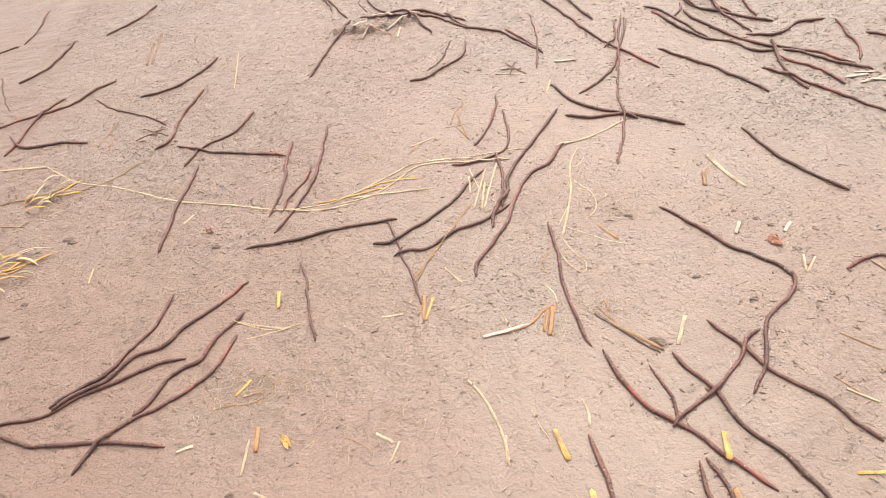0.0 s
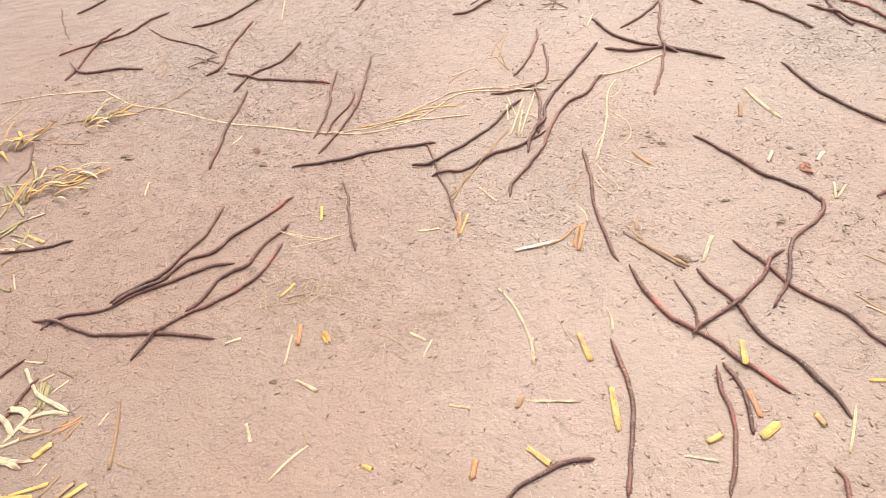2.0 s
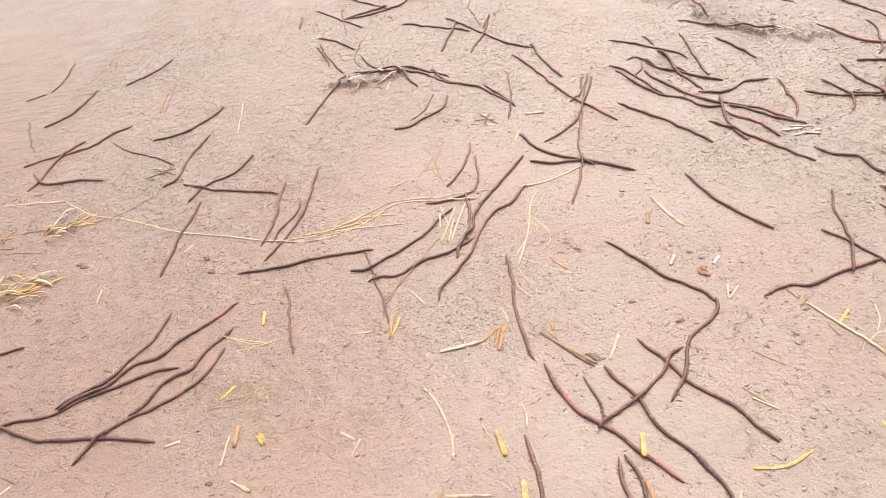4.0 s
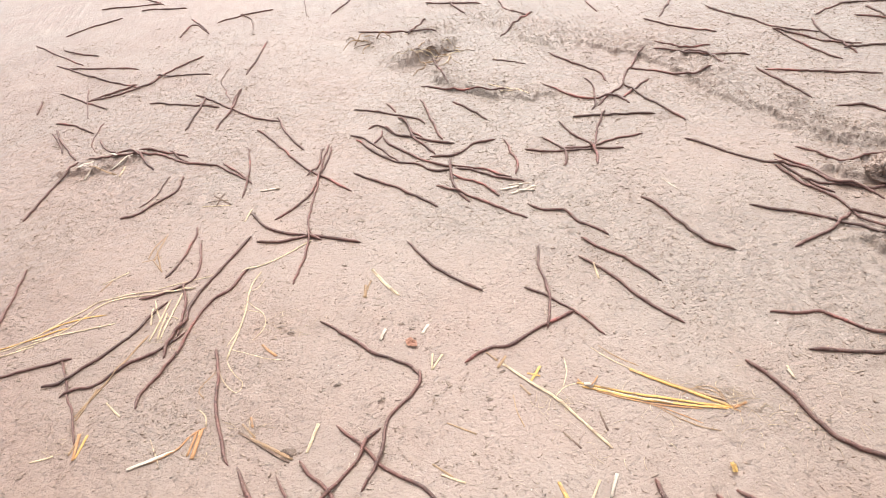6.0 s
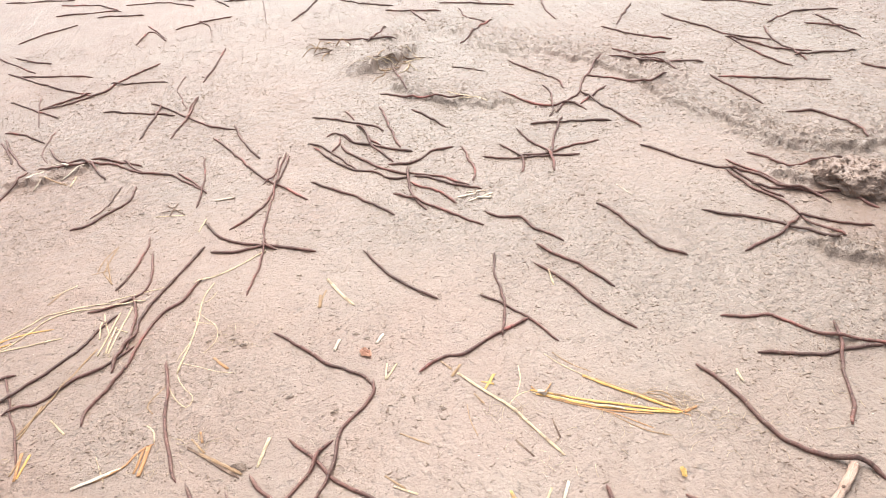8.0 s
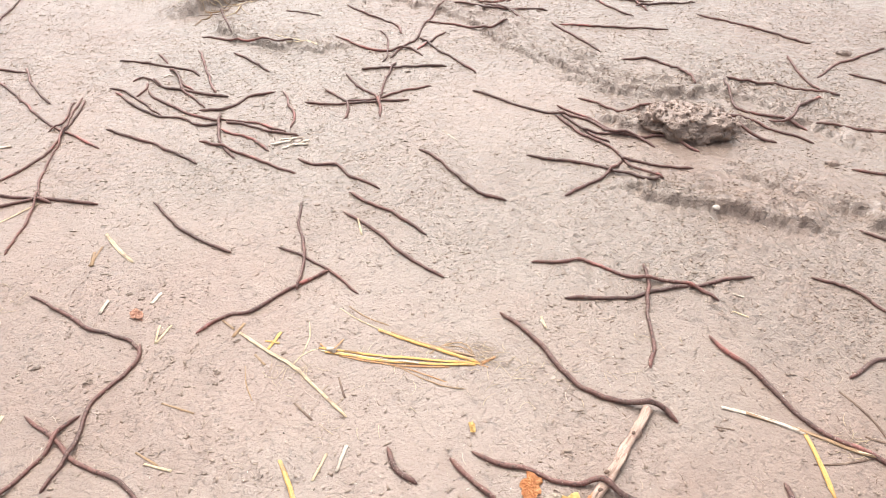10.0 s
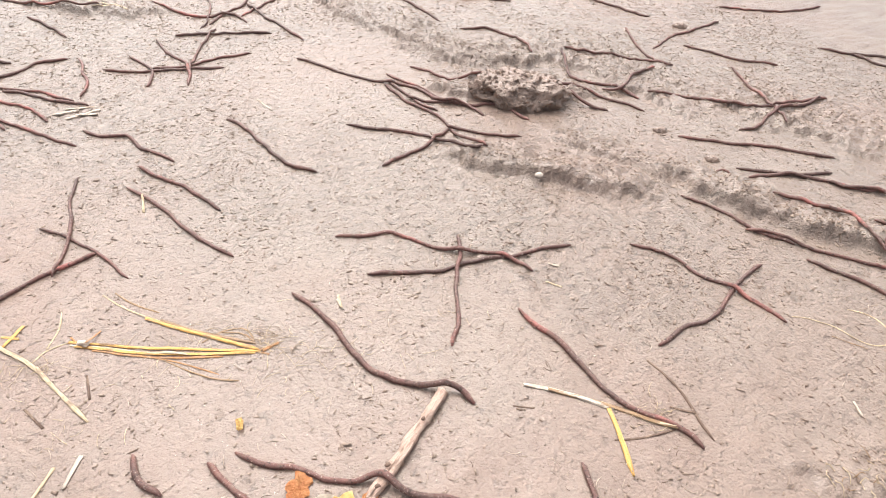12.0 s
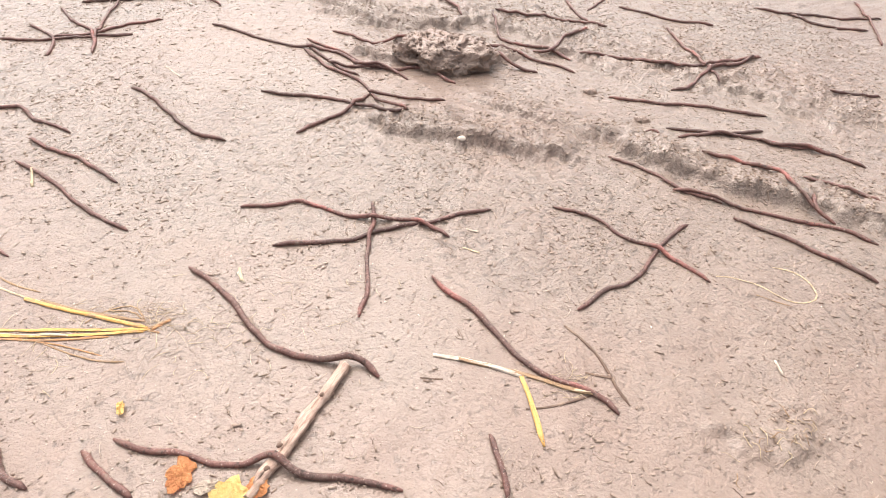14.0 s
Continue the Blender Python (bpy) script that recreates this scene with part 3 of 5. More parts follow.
strand(1.510, 0.560, 0.104, 166, 2, 10, -0, 0)
strand(1.496, 0.562, 0.177, -179, -1, -5, 2, 16, 9, -0, -15, -24)
strand(1.235, 0.568, 0.194, -51, 13, 6, 0, -1, 0, -2, -6, -6, -1)
strand(1.246, 0.480, 0.121, -33, -1, -7, 13, 14, 1)
strand(1.211, 0.481, 0.024, -5, -77, thick=0.8)
strand(1.244, 0.458, 0.173, -16, -1, -7, -9, -7, -19, 8, 21, 2)
strand(1.327, 0.413, 0.120, -51, 7, 6, -12, -18, -4)
strand(1.703, 0.663, 0.131, -92, 1, 13, 22, 11, 8, 4)
strand(1.666, 0.701, 0.205, -58, 7, 13, 3, -3, -1, 2, 4, 5, 2, -0)
strand(1.854, 0.645, 0.178, -129, 0, -1, -1, -5, -2, -0)
strand(1.507, 0.448, 0.069, -32)
strand(1.141, 0.463, 0.130, -70, 11, -11, -16, 10, 17, 3)
strand(1.160, 0.385, 0.198, -55, 0, 2, 2, 2, 2, 1, -1, -12, -7, thick=0.95)
strand(1.239, 0.420, 0.146, -56, 0, 0, 3, -43, -20, 4, 1)
strand(1.272, 0.304, 0.041, -125, 55)
strand(1.182, 0.323, 0.136, -67, -1, -2, -1, -1, -3, -2)
strand(1.303, 0.335, 0.078, -61, -18, 23, -27)
strand(1.131, 0.336, 0.178, -167, -2, 10, 5, -4, -13, -13, 11, 3)
strand(1.029, 0.418, 0.167, -44, -12, -17, -15, 25, 7, -23, -2, -1)
strand(0.971, 0.441, 0.209, 169, 4, 7, -20, 5, 15, -6, -5, -10, -6, 12, thick=0.95)
strand(0.873, 0.502, 0.151, -110, -7, -10, 5, 5, -0, -4, -7, thick=0.95)
strand(0.762, 0.550, 0.206, -22, 3, 5, -36, -4, 2, 16, 7, -13, -13, -9, thick=0.95)
strand(0.699, 0.492, 0.209, -75, 1, 2, -8, -5, 7, 16, 16, 14, -9, -24, thick=1.2)
strand(0.874, 0.385, 0.194, -90, 16, -4, -7, -0, 2, 12, 14, -2, -23, thick=1.1)
strand(0.587, 0.349, 0.054, -65, -5, 3, thick=1.15)
strand(0.543, 0.379, 0.045, -87, 21, thick=1.1)
strand(0.827, 0.231, 0.048, -104, -4, -8)
strand(0.609, 0.350, 0.199, -58, 16, 1, -8, 25, 6, -43, 21, 8, -6, -6, thick=1.15)
strand(1.141, 0.975, 0.173, -19, -2, -26, -31, -0, -6, -12, -10, -1)
strand(1.388, 1.102, 0.216, -58, 0, -1, -4, 0, -4, -1, -0, 0)
strand(1.647, 0.903, 0.209, -38, 0, 3, -0, 3, 10, 10, 6, 3, 1, -1)
strand(1.551, 1.123, 0.140, -7, 0, -3, -6, -0, 0)
strand(0.067, 0.975, 0.127, -95, -1, -4, -4, -6, -8, -2, thick=0.8)
strand(0.075, 0.932, 0.169, -87, -0, -2, -3, -21, -28, -19, -9, -11, thick=0.8)
strand(0.058, 0.833, 0.108, -80, -2, -8, -4, 3, 1, thick=0.85)
strand(-0.083, 0.725, 0.152, -69, -1, -2, 1, 4, -2, -6, -2, thick=0.7)
strand(-0.258, 0.703, 0.191, -1, 1, 6, 7, 1, -0, -7, -3, 2, 0)
strand(0.041, 0.801, 0.188, -134, 3, 13, -5, -12, -6, -8, 9, -7, -34)
strand(0.069, 0.731, 0.160, -136, -8, -15, 0, 18, -9, -33, 26)
strand(0.151, 0.920, 0.254, -121, 0, 2, -0, -5, 0, 1, 12, 16, -10, -11, 9, 6)
strand(0.149, 0.844, 0.266, -116, -2, -15, -11, 16, 15, 2, 2, -2, -4, -6, -4, 2, 29)
strand(-0.232, 0.919, 0.164, -97, 1, 8, 7, -4, -8, -3, -0, -1, thick=0.85)
strand(-0.198, 0.862, 0.101, -88, -16, -11, 2, 20, thick=0.75)
strand(-0.187, 0.952, 0.236, -87, -0, -2, -1, -1, -3, -6, -5, -4, -3, -3, -0, thick=0.9)
strand(0.113, 0.689, 0.184, -84, -2, -3, 1, 3, 2, 1, 2, 2, 0, thick=0.9)
strand(0.243, 0.700, 0.165, -47, -6, -1, -0, 2, 7, 3, 2, -27)
strand(0.251, 0.527, 0.178, -55, 7, -12, -5, 14, 12, -12, -9, 6)
strand(0.352, 0.581, 0.169, -105, -22, -15, 5, 21, 13, -6, -13, -1, thick=0.95)
strand(0.210, 0.492, 0.193, -62, 8, -8, -9, 4, 18, -2, -13, -3, -1, thick=1.05)
strand(0.186, 0.479, 0.061, -71, -1, -21, thick=0.75)
strand(0.147, 0.502, 0.195, -76, 5, 7, 12, 10, -0, -6, 2, -2, -4, thick=1.05)
strand(0.297, 0.510, 0.147, -150, 33, -13, -3, -6, -10, 3, 14)
strand(0.341, 1.300, 0.166, -24, -1, -12, -11, 10, 6, -4, -18, -10)
strand(0.407, 1.306, 0.046, -76, thick=0.8)
strand(0.474, 1.301, 0.181, -87, 0, -0, -0, -1, -1, 0, 2, 3, 1)
strand(0.360, 1.214, 0.069, 29, -77, -16, -10, thick=0.9)
strand(0.392, 1.209, 0.161, -71, 5, 23, 9, -13, 2, 11, 2)
strand(0.383, 1.196, 0.049, -103, -17, thick=0.9)
strand(0.428, 1.236, 0.098, -82, -2, 3, 25)
strand(0.333, 1.178, 0.230, -67, 0, 2, 2, 7, 8, 8, 10, -16, -16, 26, 30)
strand(0.324, 1.195, 0.149, -32, -32, -0, -1, 0, 0, thick=0.9)
strand(0.382, 1.166, 0.180, -76, 3, 14, 9, -7, -4, 6, 8, 4, 3)
strand(0.571, 1.083, 0.128, 177, 7, 26, 4, -13, -39, -10)
strand(0.420, 1.238, 0.171, -68, -6, -13, -3, 7, 13, 1, -4, -0)
strand(0.480, 1.029, 0.115, -41, 14, -10, -17, 4, 11)
strand(0.487, 1.014, 0.123, -37, -15, 8, 9, 0)
strand(0.481, 1.046, 0.143, -98, -0, 1, 0, 4, 12, 8, 1)
strand(0.474, 0.991, 0.105, -45, -1, -2, -9, -14, -3)
strand(0.586, 1.079, 0.120, -91, -0, 0, -1, -12, -8)
strand(0.444, 0.971, 0.176, -45, -1, -5, -3, -0, -1, 1, 4, 1)
strand(-0.161, 1.370, 0.095, -69, 0, 14, 10)
strand(-0.139, 1.263, 0.346, -7, 8, 10, -26, -18, -13, -3, 14, 10, -6, -17, -4, 2, -0)
strand(-0.167, 1.291, 0.133, -34, 9, 69, -42, -48, -4)
strand(-0.065, 1.264, 0.076, -65, -0, 0, 2)
strand(-0.069, 1.282, 0.114, -7, -33, 5, -1, -1)
strand(-0.008, 1.264, 0.075, -69, 10, 5, thick=0.8)
strand(0.093, 1.175, 0.107, -59, -0, -2, 0)
strand(0.133, 1.038, 0.181, 84, 0, 1, 1, 2, 2, 1, 1, 3, 4, thick=0.7)
strand(-0.234, 1.100, 0.192, 73, 1, 3, 1, -1, -6, -10, 11, 7, 1)
strand(-0.265, 1.457, 0.176, -68, 0, 2, 1, 1, 1, -0)
strand(-0.276, 1.494, 0.131, -31, -3, -15, -0, -1)
strand(-0.064, 1.042, 0.156, 8, 29, 10, -9, 7, 17, 24, 4)
strand(-0.038, 1.069, 0.099, 52, 13, 12, -10, thick=0.5)
strand(-0.168, 1.453, 0.150, -95, 0, 1, 4, 21, 7, thick=0.5)
strand(0.863, 0.965, 0.313, -54, -3, -8, 1, 11, 8, 7, -5, -15, -18, -0, 38, -18, -18)
strand(1.041, 0.641, 0.094, 153, -6, -15, 0, 17)


# ---- straw and litter ----
STRAW_LABELS = {
    "yellow_straw": "split yellow straw stalk lying on wet mud",
    "pale_straw": "pale dry straw stem lying on the mud",
    "tan_straw": "tan frayed straw piece lying on the mud",
    "orange_brown_straw": "orange-brown stained straw piece on the mud",
    "brown_rootlet": "thin dark brown rootlet on the mud",
    "wilted_grass": "wilted greenish-yellow grass blade on mud",
    "whitish_bark": "whitish flake of dry straw on the mud",
}


def straw(x, y, length, heading, *turns, tone=PALE, wide=0.0032, flat=0.34, label="", of=None, kind="strip"):
    points = turned(x, y, length, heading, turns)
    count = max(6, min(60, int(length / 0.006)))
    line, _ = smooth_line(points, count) if len(points) > 2 else (np.linspace(points[0], points[1], count), length)
    f = np.linspace(0, 1, count)
    seed = len(LAID)
    radius = wide / 2 * (0.92 + 0.16 * f + 0.10 * lattice(f * length / 0.02, f * 0 + seed, 3))
    if len(points) > 2:
        radius[-1] *= 0.5
    z = lie_down(line, radius * flat, 0.1)
    whole = np.c_[line, z]
    LAID.append((whole, radius * flat))
    rng = np.random.default_rng(seed)
    sides = 8 if wide < 0.003 else 16
    v, faces = flat_tube(whole - whole[0], radius, flat, sides)
    if sides == 16:  # a split stalk: grooves along it, torn ends
        middle = np.repeat(whole - whole[0], sides, 0)
        turn = np.tile(np.linspace(0, 2 * np.pi, sides, endpoint=False), count)
        v = middle + (v - middle) * (0.76 + 0.13 * np.cos(turn * rng.integers(4, 7) + seed))[:, None]
        way = np.r_[line[1:2] - line[:1], line[-1:] - line[-2:-1]]
        way /= np.linalg.norm(way, axis=1, keepdims=True) + 1e-9
        v[:sides, :2] -= way[0] * rng.uniform(0, 0.5, (sides, 1)) * wide
        v[-sides:, :2] += way[1] * rng.uniform(0, 0.5, (sides, 1)) * wide
    v += 0.035 * wide * rng.normal(size=v.shape)
    if of:
        ob = part(kind, shaped(kind, v, faces, tone, sides), of, label)
        ob.location = Vector(whole[0]) - of.location
        return ob
    ob = new("straw", shaped("straw", v, faces, tone, sides))
    ob.location = whole[0]
    return tagged(ob, label or STRAW_LABELS[tone.name], "straw", "straw pieces on the mud")


def stem(name, x, y, label):
    """The foot of a stem that has several strips or shoots."""
    ob = new(name)
    ob.location = (x, y, float(height(x, y)))
    return tagged(ob, label, "straw", "straw pieces on the mud")


def flake(x, y, length, heading, *turns, wide=0.01, tone=LEAF_ORANGE, label="", kind="leaf", name="leaf_scrap"):
    """A thin, slightly cupped scrap with an uneven edge, lying flat."""
    rng = np.random.default_rng(int(1000 * abs(x) + 7000 * abs(y)))
    way = radians(heading)
    cx, cy = x + length / 2 * math.cos(way), y + length / 2 * math.sin(way)
    bm = bmesh.new()
    rings = []
    for share in (0.0, 0.35, 0.7, 1.0):
        ring = []
        for k in range(24 if share else 1):
            a = 2 * math.pi * k / 24
            r = share * (1 + 0.16 * math.sin(2 * a + 9 * x) + 0.10 * math.sin(5 * a + 40 * y) + 0.10 * rng.normal())
            u, w = r * length / 2 * math.cos(a), r * wide / 2 * math.sin(a)
            px, py = cx + u * math.cos(way) - w * math.sin(way), cy + u * math.sin(way) + w * math.cos(way)
            ring.append(bm.verts.new((px - cx, py - cy, 0.0022 - 0.0010 * share**2 + 0.0012 * abs(math.sin(a)) * share + 0.0003 * rng.normal())))
        rings.append(ring)
    for k in range(24):
        bm.faces.new((rings[0][0], rings[1][k], rings[1][(k + 1) % 24]))
        for a, b in zip(rings[1:], rings[2:]):
            bm.faces.new((a[k], b[k], b[(k + 1) % 24], a[(k + 1) % 24]))
    bmesh.ops.solidify(bm, geom=bm.faces[:], thickness=0.0008)
    mesh = bpy.data.meshes.new(name)
    bm.to_mesh(mesh)
    bm.free()
    mesh.materials.append(tone)
    ob = new(name, mesh)
    ob.location = (cx, cy, float(height(cx, cy)) + 0.0005)
    return tagged(ob, label or ("curled yellow leaf scrap on wet mud" if tone is LEAF_YELLOW else "orange-brown scrap of a rotting leaf on mud"), kind)


def soil_clump(x, y, size):
    """A knobbly bit of dark wet soil."""
    bm = bmesh.new()
    bmesh.ops.create_icosphere(bm, subdivisions=3, radius=1.0)
    shift = Vector((x * 90, y * 70, 0))
    for vert in bm.verts:
        bulge = 1 + 0.75 * noise.noise(vert.co * 1.7 + shift) + 0.3 * noise.noise(vert.co * 4.5 + shift)
        vert.co = Vector((vert.co.x * 1.3, vert.co.y * 0.7, vert.co.z * 0.35)) * bulge * size * 0.55
    mesh = bpy.data.meshes.new("soil_clump")
    bm.to_mesh(mesh)
    bm.free()
    mesh.materials.append(DARK_SOIL)
    ob = new("soil_clump", mesh)
    ob.location = (x, y, float(height(x, y)) + size * 0.06)
    return tagged(ob, "knobbly bit of dark wet soil", "soil clump", "soil clumps on the mud")


DARK_SOIL = straw_material("dark_wet_soil", (0.10, 0.070, 0.055), (0.27, 0.19, 0.145), stalk=False)


straw(-0.836, 0.919, 0.212, 10, 0, -0, -3, -5, 0, -2, -3, 0, wide=0.0026)
straw(-0.623, 0.932, 0.534, -37, 2, 12, 7, -7, -5, 4, 8, 2, -3, -0, 4, 7, 13, wide=0.003)
straw(-0.209, 0.767, 0.253, 1, 8, 14, 9, 2, 2, -29, -9, -5, tone=PALE, wide=0.003)
straw(-0.178, 0.774, 0.090, 3, 2, 7, 0, tone=YELLOW, wide=0.003)
straw(0.238, 0.880, 0.108, -149, 0, -2, -6, -7, -1, tone=PALE, wide=0.0035)
straw(0.025, 0.833, 0.077, 8, -4, -8, tone=PALE, wide=0.002)
straw(-0.661, 0.849, 0.226, 11, -1, -5, -8, 2, 11, 6, 7, 10, 10, 4, -1, tone=TAN, wide=0.003)
straw(-0.598, 0.851, 0.059, 30, 10, 5, tone=YELLOW, wide=0.005)
straw(-0.588, 0.855, 0.051, 9, -9, tone=YELLOW, wide=0.004)
straw(-0.586, 0.866, 0.027, 32, tone=TAN, wide=0.003)
straw(-0.696, 0.828, 0.035, 60, tone=TAN, wide=0.004)
straw(-0.751, 0.822, 0.097, -6, tone=TAN, wide=0.003)
straw(-0.651, 0.803, 0.056, -11, tone=TAN, wide=0.0025)
straw(-0.453, 0.667, 0.026, 98, tone=PALE, wide=0.003)
straw(-0.358, 0.760, 0.021, 60, tone=PALE, wide=0.0025)
straw(-0.363, 1.098, 0.121, 99, tone=PALE, wide=0.003)
straw(-0.557, 1.224, 0.086, 98, tone=TAN, wide=0.004)
straw(-0.547, 1.225, 0.126, 98, tone=TAN, wide=0.004)
straw(-0.199, 0.599, 0.022, 98, tone=YELLOW, wide=0.005)
straw(-0.246, 0.582, 0.084, -20, 0, 20, 16, tone=PALE, wide=0.0018)
straw(-0.078, 0.569, 0.022, 5, tone=PALE, wide=0.003)
straw(-0.492, 0.974, 0.049, 42, -18, tone=BROWN, wide=0.004)
straw(-0.492, 1.005, 0.055, -27, tone=BROWN, wide=0.003)
straw(-0.556, 0.973, 0.064, 84, tone=TAN, wide=0.0025)
straw(-0.532, 0.957, 0.043, 99, tone=TAN, wide=0.0025)
straw(0.166, 0.828, 0.169, -118, 10, 11, 2, -3, -4, -2, -1, -1, tone=PALE, wide=0.0026)
straw(0.144, 0.787, 0.037, 19, 40, tone=PALE, wide=0.0014)
straw(0.140, 0.756, 0.033, -29, tone=PALE, wide=0.0014)
straw(0.026, 0.728, 0.079, 77, 0, 0, tone=PALE, wide=0.003)
straw(0.036, 0.729, 0.048, 83, tone=PALE, wide=0.003)
straw(0.023, 0.761, 0.032, 92, tone=PALE, wide=0.003)
straw(-0.044, 0.624, 0.134, 59, 0, 0, 2, -0, 0, tone=TAN, wide=0.003)
straw(0.319, 0.784, 0.068, -70, 3, 4, tone=PALE, wide=0.005)
straw(0.306, 0.752, 0.021, -98, tone=TAN, wide=0.005)
straw(0.364, 0.578, 0.026, 77, tone=PALE, wide=0.0025)
straw(0.365, 0.578, 0.026, 53, tone=PALE, wide=0.0025)
straw(0.313, 0.644, 0.016, 63, tone=WHITE, wide=0.005)
straw(0.364, 0.641, 0.015, 53, tone=WHITE, wide=0.005)
straw(0.170, 0.676, 0.028, -55, tone=ORANGE, wide=0.004)
straw(-0.032, 0.560, 0.034, 90, tone=ORANGE, wide=0.004)
straw(-0.030, 0.562, 0.028, 75, tone=YELLOW, wide=0.003)
straw(-0.038, 0.568, 0.018, 74, tone=TAN, wide=0.003)
straw(0.233, 0.402, 0.024, -97, tone=YELLOW, wide=0.006)
straw(0.114, 0.356, 0.037, -87, -0, tone=YELLOW, wide=0.0075)
straw(0.228, 0.350, 0.022, -82, tone=ORANGE, wide=0.006)
straw(0.229, 0.309, 0.016, 37, tone=YELLOW, wide=0.008)
straw(0.187, 0.306, 0.010, 28, tone=YELLOW, wide=0.006)
straw(0.274, 0.327, 0.009, -69, tone=YELLOW, wide=0.006)
straw(0.041, 0.300, 0.019, -39, tone=YELLOW, wide=0.007)
straw(0.090, 0.416, 0.029, -74, tone=YELLOW, wide=0.006)
straw(0.040, 0.348, 0.046, -3, 0, tone=PALE, wide=0.003)
straw(0.031, 0.342, 0.011, 67, tone=TAN, wide=0.005)
straw(-0.029, 0.345, 0.017, -10, tone=PALE, wide=0.003)
straw(-0.007, 0.276, 0.015, 81, tone=ORANGE, wide=0.006)
straw(0.289, 0.294, 0.046, 65, 3, tone=PALE, wide=0.003)
straw(0.166, 0.293, 0.024, -10, tone=PALE, wide=0.003)
straw(-0.189, 0.419, 0.023, 96, tone=ORANGE, wide=0.006)
flake(-0.166, 0.434, 0.020, -57, tone=LEAF_YELLOW, wide=0.007)
straw(-0.059, 0.397, 0.022, 71, tone=PALE, wide=0.002)
straw(-0.073, 0.426, 0.017, -31, tone=PALE, wide=0.004)
straw(-0.268, 0.424, 0.015, 16, tone=PALE, wide=0.004)
straw(-0.181, 0.376, 0.025, -29, tone=PALE, wide=0.004)
straw(-0.223, 0.484, 0.021, 54, tone=YELLOW, wide=0.004)
straw(-0.216, 0.481, 0.021, 11, tone=TAN, wide=0.0025)
straw(-0.103, 0.288, 0.009, -21, tone=YELLOW, wide=0.005)
straw(-0.221, 0.330, 0.019, -63, tone=PALE, wide=0.004)
straw(-0.425, 0.299, 0.017, 49, tone=YELLOW, wide=0.007)
straw(0.455, 0.398, 0.054, -84, -4, tone=YELLOW, wide=0.0045)
straw(0.497, 0.373, 0.023, 56, tone=WHITE, wide=0.004)
straw(0.326, 0.359, 0.058, 1, 27, tone=YELLOW, wide=0.004)
straw(0.366, 0.498, 0.035, -41, tone=TAN, wide=0.002)
straw(0.342, 0.452, 0.026, -50, tone=TAN, wide=0.002)
straw(0.478, 0.455, 0.027, -66, tone=BROWN, wide=0.002)
straw(0.523, 0.470, 0.026, -92, tone=BROWN, wide=0.002)
straw(0.454, 0.527, 0.018, -68, tone=TAN, wide=0.0025)
straw(0.431, 0.586, 0.017, -62, tone=TAN, wide=0.003)
straw(0.438, 0.560, 0.018, 49, tone=TAN, wide=0.004)
flake(0.615, 0.365, 0.013, 72, tone=LEAF_YELLOW, wide=0.0055)
straw(0.877, 0.260, 0.057, -109, -2, -2, tone=YELLOW, wide=0.0046)
straw(0.863, 0.236, 0.050, -24, 10, 3, tone=BROWN, wide=0.002)
straw(0.939, 0.287, 0.087, -80, -8, -13, -7, 9, tone=BROWN, wide=0.0024)
straw(0.922, 0.241, 0.020, -42, tone=BROWN, wide=0.0022)
straw(0.731, 0.466, 0.013, -88, tone=WHITE, wide=0.003)
straw(0.935, 0.427, 0.010, -44, tone=WHITE, wide=0.003)
straw(0.916, 0.405, 0.016, -49, tone=PALE, wide=0.002)
straw(1.063, 0.178, 0.012, -118, tone=WHITE, wide=0.003)
flake(0.342, 0.627, 0.013, -4, tone=LEAF_RUST, wide=0.016)
flake(-0.321, 0.740, 0.011, 5, tone=LEAF_RUST, wide=0.008)
straw(0.539, 0.920, 0.026, 4, tone=WHITE, wide=0.006)
straw(0.552, 0.906, 0.038, 9, tone=WHITE, wide=0.006)
straw(0.554, 0.930, 0.031, -9, tone=WHITE, wide=0.005)
straw(0.563, 0.909, 0.022, -13, tone=WHITE, wide=0.006)
straw(0.163, 1.051, 0.028, -2, tone=WHITE, wide=0.006)
straw(-0.140, 1.285, 0.048, -39, tone=WHITE, wide=0.005)
straw(-0.169, 1.238, 0.031, 52, tone=WHITE, wide=0.006)
straw(-0.154, 1.206, 0.039, 69, tone=WHITE, wide=0.005)
straw(-0.112, 1.226, 0.045, 39, tone=WHITE, wide=0.005)
straw(-0.091, 1.193, 0.034, 85, tone=PALE, wide=0.004)
straw(-0.150, 1.241, 0.063, -36, tone=TAN, wide=0.004)
straw(0.614, 1.300, 0.096, -50, 0, -1, -0, tone=PALE, wide=0.004)
straw(0.626, 1.253, 0.045, -10, tone=PALE, wide=0.003)
straw(0.069, 1.035, 0.047, -18, tone=PALE, wide=0.003)
straw(0.077, 1.045, 0.031, -9, tone=BROWN, wide=0.003)
straw(0.091, 1.029, 0.037, 74, tone=BROWN, wide=0.003)
straw(0.086, 1.061, 0.046, -53, tone=BROWN, wide=0.003)
straw(0.139, 0.965, 0.034, 73, tone=PALE, wide=0.0025)
straw(0.775, 0.863, 0.036, -76, tone=WHITE, wide=0.003)
straw(0.605, 0.702, 0.030, -98, tone=PALE, wide=0.0025)
straw(-0.059, 0.854, 0.024, 55, tone=TAN, wide=0.002)
straw(-0.001, 0.912, 0.058, 78, -19, tone=TAN, wide=0.002)
straw(0.008, 0.937, 0.063, -77, tone=TAN, wide=0.002)
straw(-0.059, 0.869, 0.039, 26, tone=PALE, wide=0.002)
straw(-0.122, 0.786, 0.083, 22, -13, -10, tone=YELLOW, wide=0.003)
